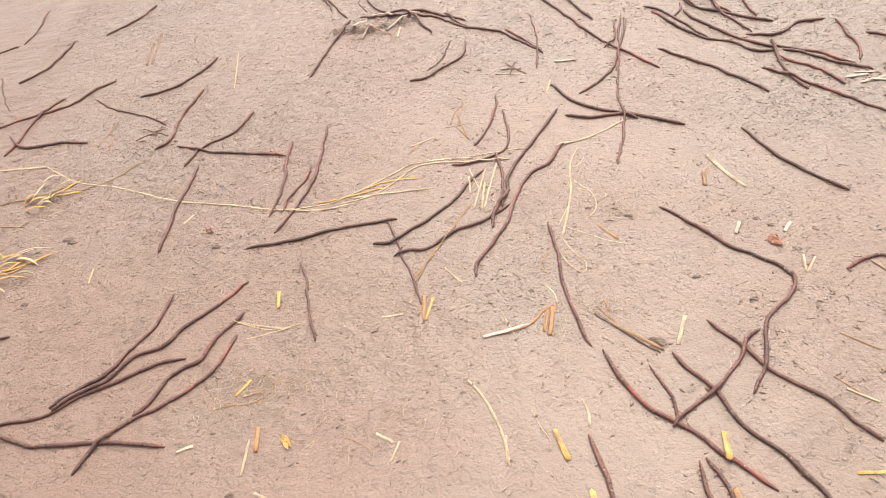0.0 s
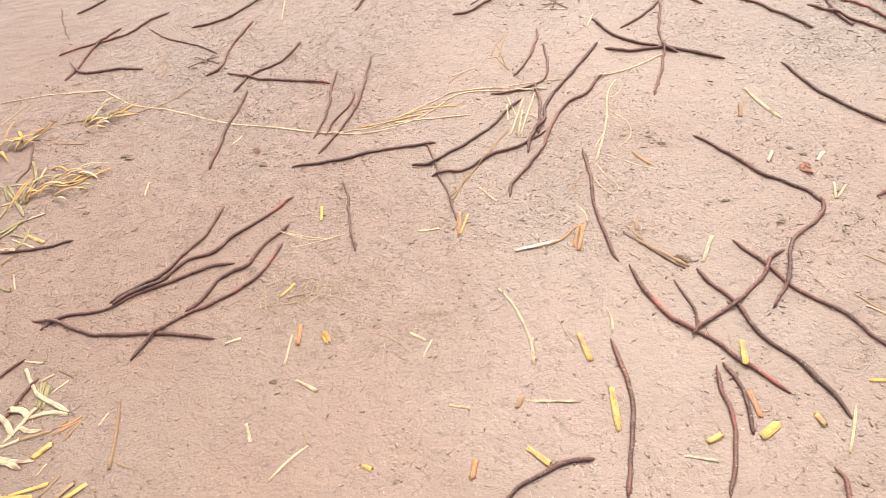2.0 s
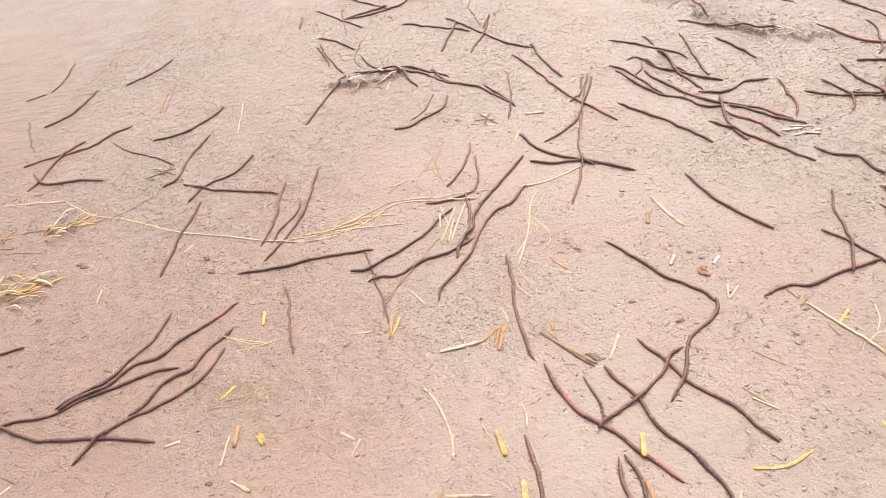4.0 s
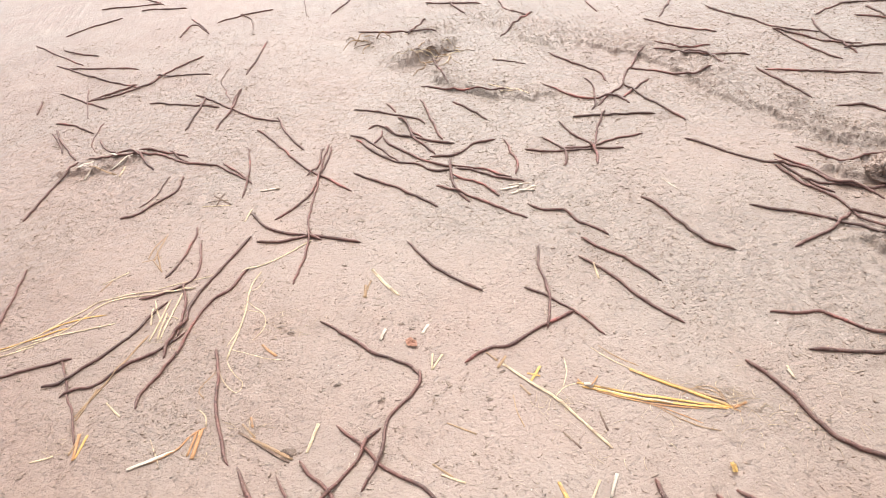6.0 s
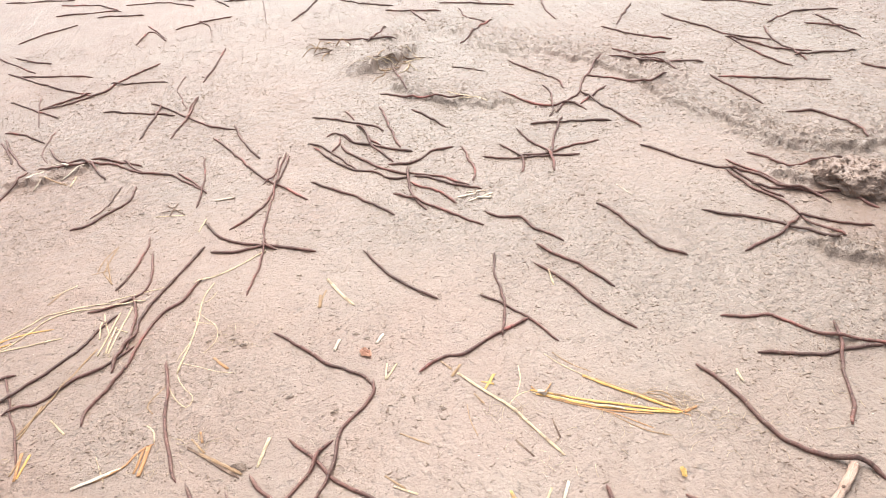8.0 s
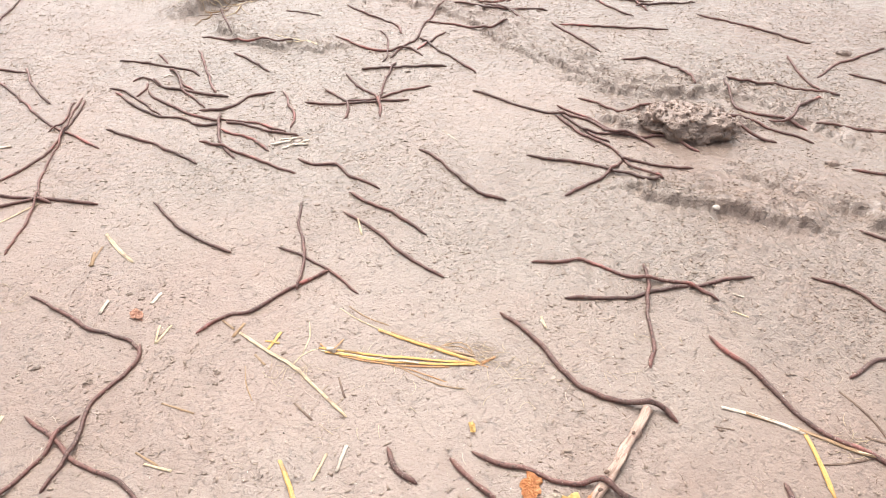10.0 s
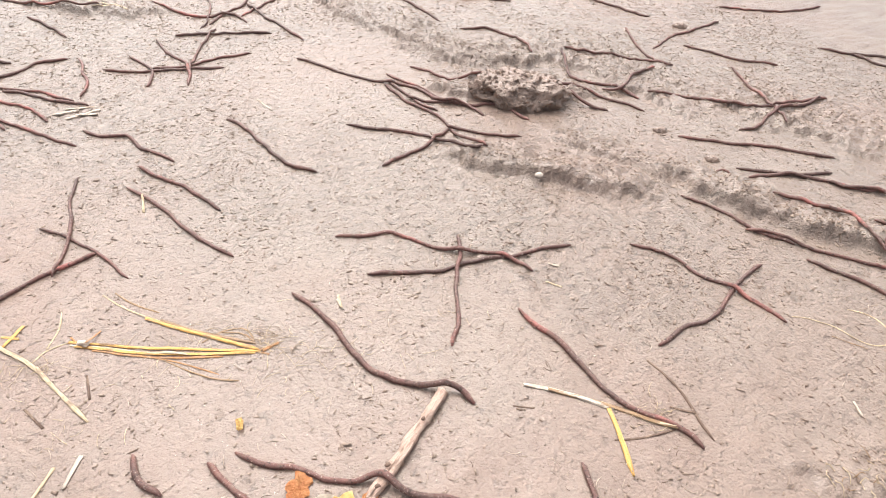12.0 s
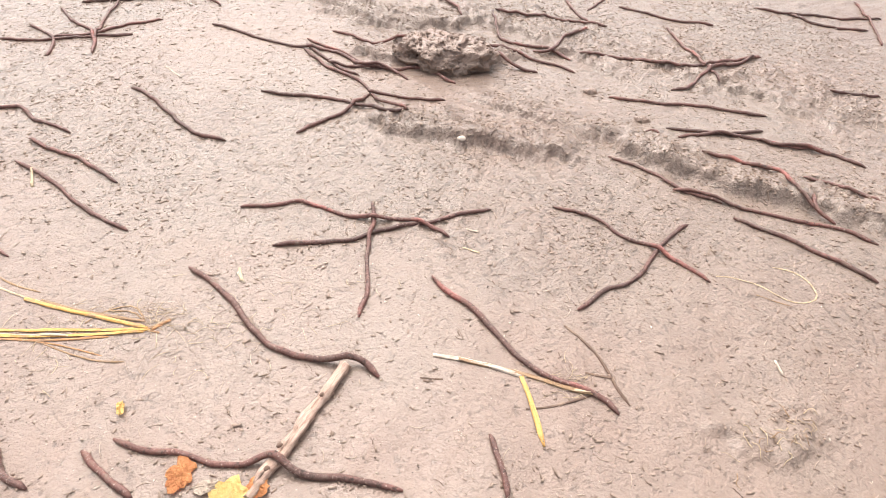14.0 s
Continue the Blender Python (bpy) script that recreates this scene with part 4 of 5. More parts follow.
straw(-0.041, 0.618, 0.045, 70, tone=TAN, wide=0.003)
straw(-0.010, 0.634, 0.032, -54, tone=PALE, wide=0.003)
straw(0.149, 0.559, 0.026, -58, tone=TAN, wide=0.003)
straw(0.734, 0.471, 0.016, -102, tone=PALE, wide=0.003)
straw(0.301, 0.732, 0.032, 66, tone=TAN, wide=0.003)
straw(0.547, 0.561, 0.078, -60, 6, 6, tone=PALE, wide=0.0018)
straw(0.477, 0.372, 0.024, 50, tone=PALE, wide=0.003)
straw(0.349, 0.437, 0.024, -35, tone=PALE, wide=0.003)
straw(0.548, 0.484, 0.089, -35, -3, -5, -3, tone=ORANGE, wide=0.0014)
straw(0.654, 0.435, 0.014, 12, tone=ORANGE, wide=0.003)
straw(-0.774, 0.863, 0.053, 64, tone=PALE, wide=0.003)
straw(-0.689, 0.710, 0.065, 0, 3, 5, tone=PALE, wide=0.003)
straw(-0.666, 0.670, 0.090, 25, 26, 23, 16, 6, tone=PALE, wide=0.0045)
straw(-0.625, 0.712, 0.071, -20, 10, 36, tone=YELLOW, wide=0.0035)
straw(-0.586, 0.699, 0.033, 49, tone=YELLOW, wide=0.004)
straw(-0.581, 0.704, 0.055, 24, 4, tone=YELLOW, wide=0.004)
straw(-0.577, 0.707, 0.031, 24, tone=TAN, wide=0.003)
straw(-0.634, 0.727, 0.040, 48, -22, tone=TAN, wide=0.003)
straw(-0.666, 0.765, 0.050, -59, tone=TAN, wide=0.004)
straw(-0.683, 0.707, 0.089, -41, 0, -5, -2, tone=GREEN, wide=0.006)
straw(-0.675, 0.709, 0.045, -47, tone=GREEN, wide=0.005)
straw(-0.651, 0.612, 0.049, 14, 34, -18, tone=GREEN, wide=0.006)
straw(-0.609, 0.637, 0.022, 26, tone=PALE, wide=0.004)
straw(-0.598, 0.584, 0.036, 74, 31, tone=GREEN, wide=0.006)
straw(-0.593, 0.607, 0.033, -26, tone=YELLOW, wide=0.005)
straw(-0.612, 0.601, 0.043, -23, tone=PALE, wide=0.003)
straw(-0.631, 0.607, 0.022, 58, tone=GREEN, wide=0.005)
straw(-0.617, 0.610, 0.022, -16, tone=GREEN, wide=0.005)
straw(-0.632, 0.587, 0.038, -13, tone=PALE, wide=0.005)
straw(-0.604, 0.559, 0.014, 58, tone=TAN, wide=0.004)
straw(-0.589, 0.542, 0.013, 28, tone=TAN, wide=0.003)
straw(-0.579, 0.541, 0.032, -56, tone=PALE, wide=0.002)
straw(-0.587, 0.521, 0.022, -24, tone=GREEN, wide=0.004)
straw(-0.669, 0.629, 0.041, 50, 40, tone=GREEN, wide=0.005)
straw(-0.686, 0.830, 0.033, 74, tone=TAN, wide=0.004)
straw(-0.689, 0.824, 0.025, 51, tone=TAN, wide=0.003)
straw(-0.487, 0.400, 0.045, -47, tone=PALE, wide=0.005)
straw(-0.456, 0.368, 0.047, -25, 1, tone=PALE, wide=0.007)
straw(-0.452, 0.343, 0.039, 14, -20, tone=PALE, wide=0.006)
straw(-0.476, 0.351, 0.024, -4, -32, tone=PALE, wide=0.008)
straw(-0.488, 0.345, 0.034, -32, -16, tone=PALE, wide=0.007)
straw(-0.452, 0.352, 0.041, -110, -8, tone=PALE, wide=0.005)
straw(-0.457, 0.332, 0.025, -21, 23, tone=PALE, wide=0.006)
straw(-0.453, 0.318, 0.032, 13, 6, tone=TAN, wide=0.004)
straw(-0.469, 0.311, 0.018, 21, tone=PALE, wide=0.004)
straw(-0.463, 0.300, 0.040, -14, 17, tone=PALE, wide=0.005)
straw(-0.462, 0.296, 0.028, -11, -8, tone=PALE, wide=0.007)
straw(-0.449, 0.355, 0.030, 112, tone=GREEN, wide=0.004)
straw(-0.450, 0.352, 0.031, 101, tone=GREEN, wide=0.004)
straw(-0.444, 0.353, 0.028, 106, tone=GREEN, wide=0.004)
straw(-0.444, 0.355, 0.024, 100, tone=GREEN, wide=0.004)
straw(-0.454, 0.357, 0.021, 107, tone=GREEN, wide=0.003)
straw(-0.417, 0.322, 0.031, 43, tone=ORANGE, wide=0.0025)
straw(-0.412, 0.325, 0.019, 38, tone=ORANGE, wide=0.0025)
straw(-0.418, 0.331, 0.016, 11, tone=ORANGE, wide=0.002)
straw(-0.402, 0.316, 0.022, 67, tone=ORANGE, wide=0.002)
straw(-0.420, 0.328, 0.016, 42, tone=TAN, wide=0.002)
straw(-0.431, 0.262, 0.034, 18, tone=YELLOW, wide=0.005)
straw(-0.385, 0.257, 0.021, 52, tone=TAN, wide=0.005)
straw(-0.375, 0.257, 0.021, 44, tone=YELLOW, wide=0.006)
straw(-0.400, 0.262, 0.021, 60, tone=TAN, wide=0.003)
straw(-0.443, 0.260, 0.034, 2, tone=YELLOW, wide=0.005)
straw(-0.413, 0.281, 0.013, 66, tone=PALE, wide=0.002)
straw(-0.463, 0.385, 0.014, 35, tone=PALE, wide=0.003)
straw(-0.442, 0.371, 0.018, 51, tone=PALE, wide=0.003)
straw(-0.373, 0.332, 0.014, 68, tone=PALE, wide=0.003)
straw(-0.495, 0.412, 0.025, -9, tone=PALE, wide=0.003)
straw(0.008, 0.903, 0.068, 81, -2, -2, tone=TAN, wide=0.0018)
straw(-0.009, 0.907, 0.028, 4, tone=TAN, wide=0.0018)
straw(0.007, 0.906, 0.038, -63, tone=TAN, wide=0.002)
straw(0.036, 0.762, 0.050, 108, -4, tone=PALE, wide=0.002)
straw(0.039, 0.727, 0.089, 78, -0, -2, -0, tone=PALE, wide=0.0025)
straw(0.042, 0.773, 0.020, -37, tone=PALE, wide=0.002)
straw(-0.703, 0.935, 0.080, -2, tone=PALE, wide=0.003)
straw(-0.147, 0.765, 0.243, 10, 2, 14, 16, 4, 3, -25, -25, -7, -0, 4, 1, 0, tone=PALE, wide=0.003)
straw(-0.129, 0.773, 0.103, 3, -0, -1, -0, -0, tone=PALE, wide=0.003)
straw(0.557, 0.560, 0.052, -62, 7, 8, tone=TAN, wide=0.0018)
straw(0.146, 0.548, 0.075, -46, -0, -0, -0, tone=BROWN, wide=0.004)
straw(0.159, 0.535, 0.057, -40, -2, -2, tone=TAN, wide=0.005)
straw(0.158, 0.566, 0.014, -81, tone=ORANGE, wide=0.003)
straw(0.218, 0.502, 0.034, 67, tone=PALE, wide=0.0042)
straw(0.049, 0.565, 0.037, -70, tone=PALE, wide=0.0014)
straw(0.443, 0.515, 0.044, -96, 12, tone=TAN, wide=0.0012)
straw(0.013, 0.478, 0.100, -53, -12, -5, -6, -8, tone=PALE, wide=0.0028)
straw(0.046, 0.416, 0.027, -92, tone=PALE, wide=0.002)
straw(0.118, 0.448, 0.031, -76, -18, tone=PALE, wide=0.0022)
straw(0.071, 0.440, 0.036, -70, 7, tone=PALE, wide=0.0012)
straw(0.104, 0.608, 0.048, 119, -59, -9, tone=TAN, wide=0.0016)
straw(0.118, 0.647, 0.113, -70, 7, 16, 118, 52, -7, -8, tone=PALE, wide=0.0013)
straw(0.131, 0.680, 0.074, -31, -3, 2, 10, tone=PALE, wide=0.0013)
straw(0.145, 0.774, 0.102, -57, 4, -24, -28, -34, tone=PALE, wide=0.0014)
straw(0.145, 0.763, 0.080, -88, -12, -14, -2, tone=PALE, wide=0.0015)
straw(-0.185, 0.275, 0.044, 52, -7, tone=PALE, wide=0.0026)
straw(-0.156, 0.308, 0.017, 119, tone=TAN, wide=0.0016)
straw(-0.342, 0.288, 0.072, 103, 1, 2, 0, tone=TAN, wide=0.004)
straw(-0.341, 0.295, 0.029, -22, 8, tone=TAN, wide=0.0016)
straw(-0.447, 0.398, 0.028, -23, -4, tone=BROWN, wide=0.0016)
straw(-0.237, 0.581, 0.050, -19, 2, 7, tone=PALE, wide=0.0018)
straw(-0.228, 0.557, 0.053, 8, 7, 2, tone=PALE, wide=0.0016)
straw(-0.248, 0.469, 0.084, 11, -11, 28, 41, tone=TAN, wide=0.0018)
straw(-0.234, 0.474, 0.042, -1, 1, tone=TAN, wide=0.0016)
straw(-0.198, 0.395, 0.035, 89, 0, tone=PALE, wide=0.003)
straw(-0.109, 0.428, 0.040, -24, -13, tone=TAN, wide=0.0014)
straw(1.099, 0.271, 0.145, -42, -15, -17, 21, 43, 63, 35, 43, tone=PALE, wide=0.0016)
straw(0.810, 0.296, 0.017, -34, tone=BROWN, wide=0.0014)
straw(1.111, 0.237, 0.030, -61, 9, tone=TAN, wide=0.0014)
straw(0.611, 0.465, 0.056, 18, -31, -64, tone=TAN, wide=0.0014)
straw(0.629, 0.470, 0.036, -30, -38, tone=TAN, wide=0.0014)
split_stalk = stem("split_stalk", 0.522, 0.508, "split yellow straw stalk with frayed orange ends on mud")
straw(0.515, 0.513, 0.156, -30, -2, -1, 2, 3, 1, 0, 0, tone=YELLOW, wide=0.0034, flat=0.4, of=split_stalk, kind="strip")
straw(0.519, 0.506, 0.146, -33, -1, -0, 3, 5, 2, 1, 0, tone=YELLOW, wide=0.0036, flat=0.4, of=split_stalk, kind="strip")
straw(0.515, 0.509, 0.101, -30, -3, -2, 3, 2, tone=PALE, wide=0.0022, flat=0.4, of=split_stalk, kind="strip", label="pale inner strip")
straw(0.530, 0.496, 0.108, -35, 1, 0, 6, 5, 1, tone=ORANGE, wide=0.0022, flat=0.4, of=split_stalk, kind="strip", label="orange-brown strip")
straw(0.536, 0.501, 0.100, -30, -4, -1, 9, 3, tone=TAN, wide=0.0016, of=split_stalk, kind="fibre")
straw(0.522, 0.508, 0.006, -42, tone=WHITE, wide=0.0062, flat=0.7, of=split_stalk, kind="node", label="whitish knot of the stalk")
straw(0.648, 0.438, 0.017, -4, tone=ORANGE, wide=0.002, of=split_stalk, kind="frayed_end")
straw(0.650, 0.436, 0.010, -42, tone=ORANGE, wide=0.0018, of=split_stalk, kind="frayed_end")
straw(0.520, 0.511, 0.008, 116, tone=ORANGE, wide=0.0018, of=split_stalk, kind="frayed_end")
straw(0.527, 0.503, 0.019, 47, 4, tone=ORANGE, wide=0.0016, of=split_stalk, kind="frayed_end")
broken_stalk = stem("broken_stalk", 0.576, 0.514, "yellow straw stalk split along its length, lying on mud")
straw(0.576, 0.514, 0.106, -50, 2, 4, 1, -0, 0, tone=YELLOW, wide=0.0042, flat=0.45, of=broken_stalk, kind="strip")
# The wide tan strip stands in for shade along the yellow stalk.
straw(0.587, 0.506, 0.088, -50, 3, 6, 2, -0, tone=TAN, wide=0.0035, of=broken_stalk, kind="strip", label="tan strip for the stalk's shade")
straw(0.576, 0.465, 0.074, -53, 3, 5, 13, tone=TAN, wide=0.0016, of=broken_stalk, kind="fibre")
forked_stem = stem("forked_stem", 0.445, 0.561, "pale forked grass stem with thin side shoots on mud")
straw(0.445, 0.561, 0.085, -59, 2, 3, -7, tone=PALE, wide=0.0045, of=forked_stem, kind="stalk")
straw(0.489, 0.494, 0.076, -69, 1, 1, 0, tone=PALE, wide=0.004, of=forked_stem, kind="stalk")
straw(0.467, 0.529, 0.023, 49, tone=YELLOW, wide=0.004, of=forked_stem, kind="side_shoot")
straw(0.467, 0.541, 0.013, -32, tone=YELLOW, wide=0.003, of=forked_stem, kind="side_shoot")
straw(0.498, 0.512, 0.044, 61, 18, tone=PALE, wide=0.0016, of=forked_stem, kind="side_shoot")
straw(0.486, 0.501, 0.031, 37, -26, tone=PALE, wide=0.0016, of=forked_stem, kind="side_shoot")
frayed_straw = stem("frayed_straw", 0.032, 0.53, "whitish straw with a frayed orange-brown end on mud")
straw(0.032, 0.530, 0.047, 14, 0, tone=WHITE, wide=0.0055, of=frayed_straw, kind="stalk")
straw(0.050, 0.533, 0.069, 13, 13, 25, -26, tone=ORANGE, wide=0.0028, of=frayed_straw, kind="strip", label="orange-brown peeling strip")
straw(0.097, 0.528, 0.034, 78, tone=ORANGE, wide=0.006, of=frayed_straw, kind="frayed_end", label="orange-brown torn end")
straw(0.092, 0.532, 0.029, 76, tone=ORANGE, wide=0.003, of=frayed_straw, kind="frayed_end", label="orange-brown torn end")
straw(0.109, 0.567, 0.029, 97, 28, tone=PALE, wide=0.0018, of=frayed_straw, kind="fibre")
torn_stalk = stem("torn_stalk", 0.83, 0.31, "whitish straw stalk torn into tan strips on mud")
straw(0.830, 0.310, 0.071, -41, -2, -5, -1, tone=WHITE, wide=0.0046, of=torn_stalk, kind="stalk")
straw(0.845, 0.296, 0.099, -43, -1, -5, -3, -0, tone=TAN, wide=0.0045, of=torn_stalk, kind="strip", label="tan torn strip")
straw(0.876, 0.269, 0.058, -54, -1, 8, tone=PALE, wide=0.0022, of=torn_stalk, kind="strip")
flake(0.630, 0.304, 0.019, -20, tone=LEAF_ORANGE, wide=0.022)
flake(0.631, 0.302, 0.011, -40, tone=LEAF_ORANGE, wide=0.012)
flake(0.642, 0.286, 0.016, -20, tone=WHITE, wide=0.009)
flake(0.643, 0.264, 0.030, 4, tone=LEAF_YELLOW, wide=0.036)
flake(0.672, 0.263, 0.016, 45, tone=LEAF_ORANGE, wide=0.013)
soil_clump(-0.469, 0.988, 0.008)
soil_clump(-0.458, 1.002, 0.007)
soil_clump(-0.481, 0.970, 0.006)
soil_clump(-0.517, 0.756, 0.009)
soil_clump(-0.299, 0.710, 0.007)
soil_clump(-0.524, 0.560, 0.005)
soil_clump(-0.205, 0.375, 0.006)
soil_clump(0.193, 0.704, 0.006)
soil_clump(0.205, 0.689, 0.006)
soil_clump(0.162, 0.709, 0.005)
soil_clump(-0.526, 0.642, 0.007)
soil_clump(0.199, 0.507, 0.008)
soil_clump(0.953, 0.148, 0.004)
soil_clump(0.341, 0.666, 0.005)
soil_clump(0.354, 0.654, 0.006)
soil_clump(0.303, 0.548, 0.006)
soil_clump(0.196, 0.509, 0.008)
soil_clump(0.045, 1.051, 0.006)
soil_clump(0.151, 0.984, 0.006)
soil_clump(0.201, 0.504, 0.008)
soil_clump(0.008, 0.465, 0.004)
soil_clump(0.256, 0.585, 0.006)
soil_clump(0.756, 0.318, 0.004)
soil_clump(-0.756, 1.347, 0.008)
soil_clump(-0.508, 0.749, 0.009)
soil_clump(0.417, 0.516, 0.005)
soil_clump(0.440, 0.551, 0.005)
soil_clump(0.321, 0.680, 0.004)


# ---- larger single things ----
def mud_clod(x, y, size, tall, seed, label):
    """A rough heap of dug-up mud: a pitted body under many small crumbs that cling to it."""
    rng = np.random.default_rng(seed)
    bm = bmesh.new()
    bmesh.ops.create_icosphere(bm, subdivisions=5 if size > 0.03 else 3, radius=1.0)
    shift = Vector((seed * 3.7, seed * 1.3, 0))

    def swell(p):
        q = Vector((p.x * 1.35, p.y * 0.85, p.z * tall / size)) + shift
        bulge = 1 + 0.24 * noise.fractal(q * 1.7, 1.0, 2.0, 2) + 0.13 * noise.fractal(q * 4.5, 0.9, 2.1, 3)
        bulge += 0.07 * noise.fractal(q * 13, 0.8, 2.0, 2) - 0.55 * max(0, noise.noise(q * 2.8) - 0.16)
        return Vector((p.x * size * 1.35, p.y * size * 0.85, max(p.z, -0.35) * tall)) * bulge

    for vert in bm.verts:
        vert.co = swell(vert.co.normalized())
    for _ in range(900 if size > 0.03 else 24):
        way = Vector(rng.normal(size=3)).normalized()
        way.z = abs(way.z) * 0.9 + 0.02
        grain = size * 0.014 * 4.5 ** (rng.uniform() ** 1.6)
        lump = bmesh.ops.create_icosphere(bm, subdivisions=1, radius=grain, matrix=Matrix.Translation(swell(way.normalized()) * 0.985))
        for vert in lump["verts"]:
            vert.co += Vector(rng.normal(size=3)) * grain * 0.34
    mesh = bpy.data.meshes.new("mud_clod")
    bm.to_mesh(mesh)
    bm.free()
    mesh.shade_smooth()
    mesh.materials.append(CLOD)
    ob = new("mud_clod", mesh)
    ob.location = (x, y, float(height(x, y)) - 0.15 * tall)
    ob.rotation_euler = (0, 0, radians(-36))
    return tagged(ob, label, "mud clod")


def pebble(x, y, size):
    bm = bmesh.new()
    bmesh.ops.create_icosphere(bm, subdivisions=3, radius=size)
    for vert in bm.verts:
        vert.co = Vector((vert.co.x, vert.co.y * 0.8, vert.co.z * 0.6)) * (1 + 0.25 * noise.noise(vert.co * 160))
    mesh = bpy.data.meshes.new("pebble")
    bm.to_mesh(mesh)
    bm.free()
    mesh.shade_smooth()
    mesh.materials.append(GRIT)
    ob = new("pebble", mesh)
    ob.location = (x, y, float(height(x, y)) + size * 0.3)
    return tagged(ob, "small cream-white pebble on a mud bank", "pebble")


def grass_tuft(x, y, blades, reach, heading, spread, seed):
    """A flattened tuft: blades that fan out from one base and lie over the mud."""
    rng = np.random.default_rng(seed)
    base = new("grass_tuft")
    base.location = (x, y, float(height(x, y)))
    for k in range(blades):
        way = radians(heading + spread * rng.uniform(-1, 1))
        long, bend, lift = reach * rng.uniform(0.45, 1.1), rng.uniform(-0.9, 0.9), rng.uniform(0.03, 0.22) * reach
        f = np.linspace(0, 1, 12)
        turn = way + bend * f
        px = np.r_[0, np.cumsum(np.cos(turn[1:]) * long / 11)] + rng.normal() * 0.016
        py = np.r_[0, np.cumsum(np.sin(turn[1:]) * long / 11)] + rng.normal() * 0.016
        floor = height(x + px, y + py) - base.location.z
        line = np.c_[px, py, floor + 0.0015 + lift * np.sin(f * math.pi * 0.93)]
        radius = rng.uniform(0.0012, 0.0028) * np.clip(1.15 - f**2.2, 0.08, 1)
        v, faces = flat_tube(line, radius, 0.22, 6)
        part("blade", shaped("blade", v, faces, (GREEN, PALE, YELLOW, YELLOW)[rng.integers(4)], 6), base)
    return tagged(base, "flattened tuft of wilted greenish-yellow grass", "grass tuft", "grass tufts at the mud's edge")


mud_clod(1.098, 0.735, 0.048, 0.026, 1, "rough lump of dug-up tan mud with deep pits")
mud_clod(1.221, 0.587, 0.0075, 0.007, 2, "small round crumb of tan mud")
mud_clod(1.233, 0.507, 0.0075, 0.006, 5, "small round crumb of tan mud")
mud_clod(1.508, 0.858, 0.010, 0.008, 3, "small round crumb of tan mud")
pebble(1.007, 0.552, 0.005)
for row in (
    (-0.722, 0.589, 14, 0.09, 10, 70, 1),
    (-0.705, 0.511, 14, 0.08, -10, 80, 2),
    (-0.564, 0.302, 12, 0.07, 20, 80, 5),
    (-0.594, 0.847, 12, 0.045, 20, 45, 6),
    (-0.629, 0.686, 12, 0.060, 60, 60, 7),
    (-0.589, 0.701, 14, 0.055, 15, 30, 8),
    (-0.728, 0.799, 12, 0.060, 10, 60, 9),
):
    grass_tuft(*row)


def root_tangle(x, y, count, reach, seed, thick=1.0, tones=(BROWN, TAN, TAN)):
    """Fine roots that stick out of a lump of mud."""
    rng = np.random.default_rng(seed)
    base = new("root_tangle")
    base.location = (x, y, float(height(x, y)))
    for k in range(count):
        way, long = rng.uniform(0, 2 * math.pi), reach * rng.uniform(0.5, 1.2)
        f = np.linspace(0, 1, 14)
        turn = way + rng.normal() * f + 0.4 * np.sin(f * rng.uniform(4, 9))
        px, py = np.cumsum(np.cos(turn)) * long / 14 + rng.normal() * 0.02, np.cumsum(np.sin(turn)) * long / 14 + rng.normal() * 0.012
        floor = height(x + px, y + py) - base.location.z
        line = np.c_[px, py, np.maximum(floor + 0.001, rng.uniform(0.0, 0.018 if thick == 1 else 0.004) * np.sin(f * 3) + floor)]
        v, faces = tube(line, np.linspace(0.0014, 0.0006, 14) * thick * rng.uniform(0.7, 1.3), 6)
        part("root", shaped("root", v, faces, tones[rng.integers(3)], 6), base)
    return tagged(base, "tangle of fine brown roots on a mud lump", "roots")


root_tangle(0.552, 1.503, 22, 0.085, 3, 0.8, (TAN, PALE, BROWN))
root_tangle(0.406, 1.659, 8, 0.05, 4)
root_tangle(1.006, 0.132, 26, 0.014, 5, 0.28, (PALE, TAN, PALE))


# ---- crumbs, grit and fibres that nobody could count ----
def scatter(count, seed, clump):
    """Places over the mud, thicker where it is crumbly, on its banks, and near the walk."""
    rng = np.random.default_rng(seed)
    x, y = rng.uniform(-0.8, 1.7, count * 6), 0.05 + 2.0 * rng.uniform(0, 1, count * 6) ** 1.3
    pile = np.zeros_like(x)
    for b in BANKS:
        pile = np.maximum(pile, bank(x, y, *b) / 0.015)
    wish = np.clip(0.07 + clump * crumbly(x, y) * np.clip(0.55 + 0.9 * fractal(x, y, 0.06, 3, seed), 0.08, 1.5) + 0.6 * pile, 0.02, 1)
    keep = rng.uniform(0, 1, count * 6) < wish
    return x[keep][:count], y[keep][:count], rng


OCTA_V = np.array([(1, 0, 0), (-1, 0, 0), (0, 1, 0), (0, -1, 0), (0, 0, 1), (0, 0, -1)], float)
OCTA_F = np.array([(0, 2, 4), (2, 1, 4), (1, 3, 4), (3, 0, 4), (2, 0, 5), (1, 2, 5), (3, 1, 5), (0, 3, 5)])


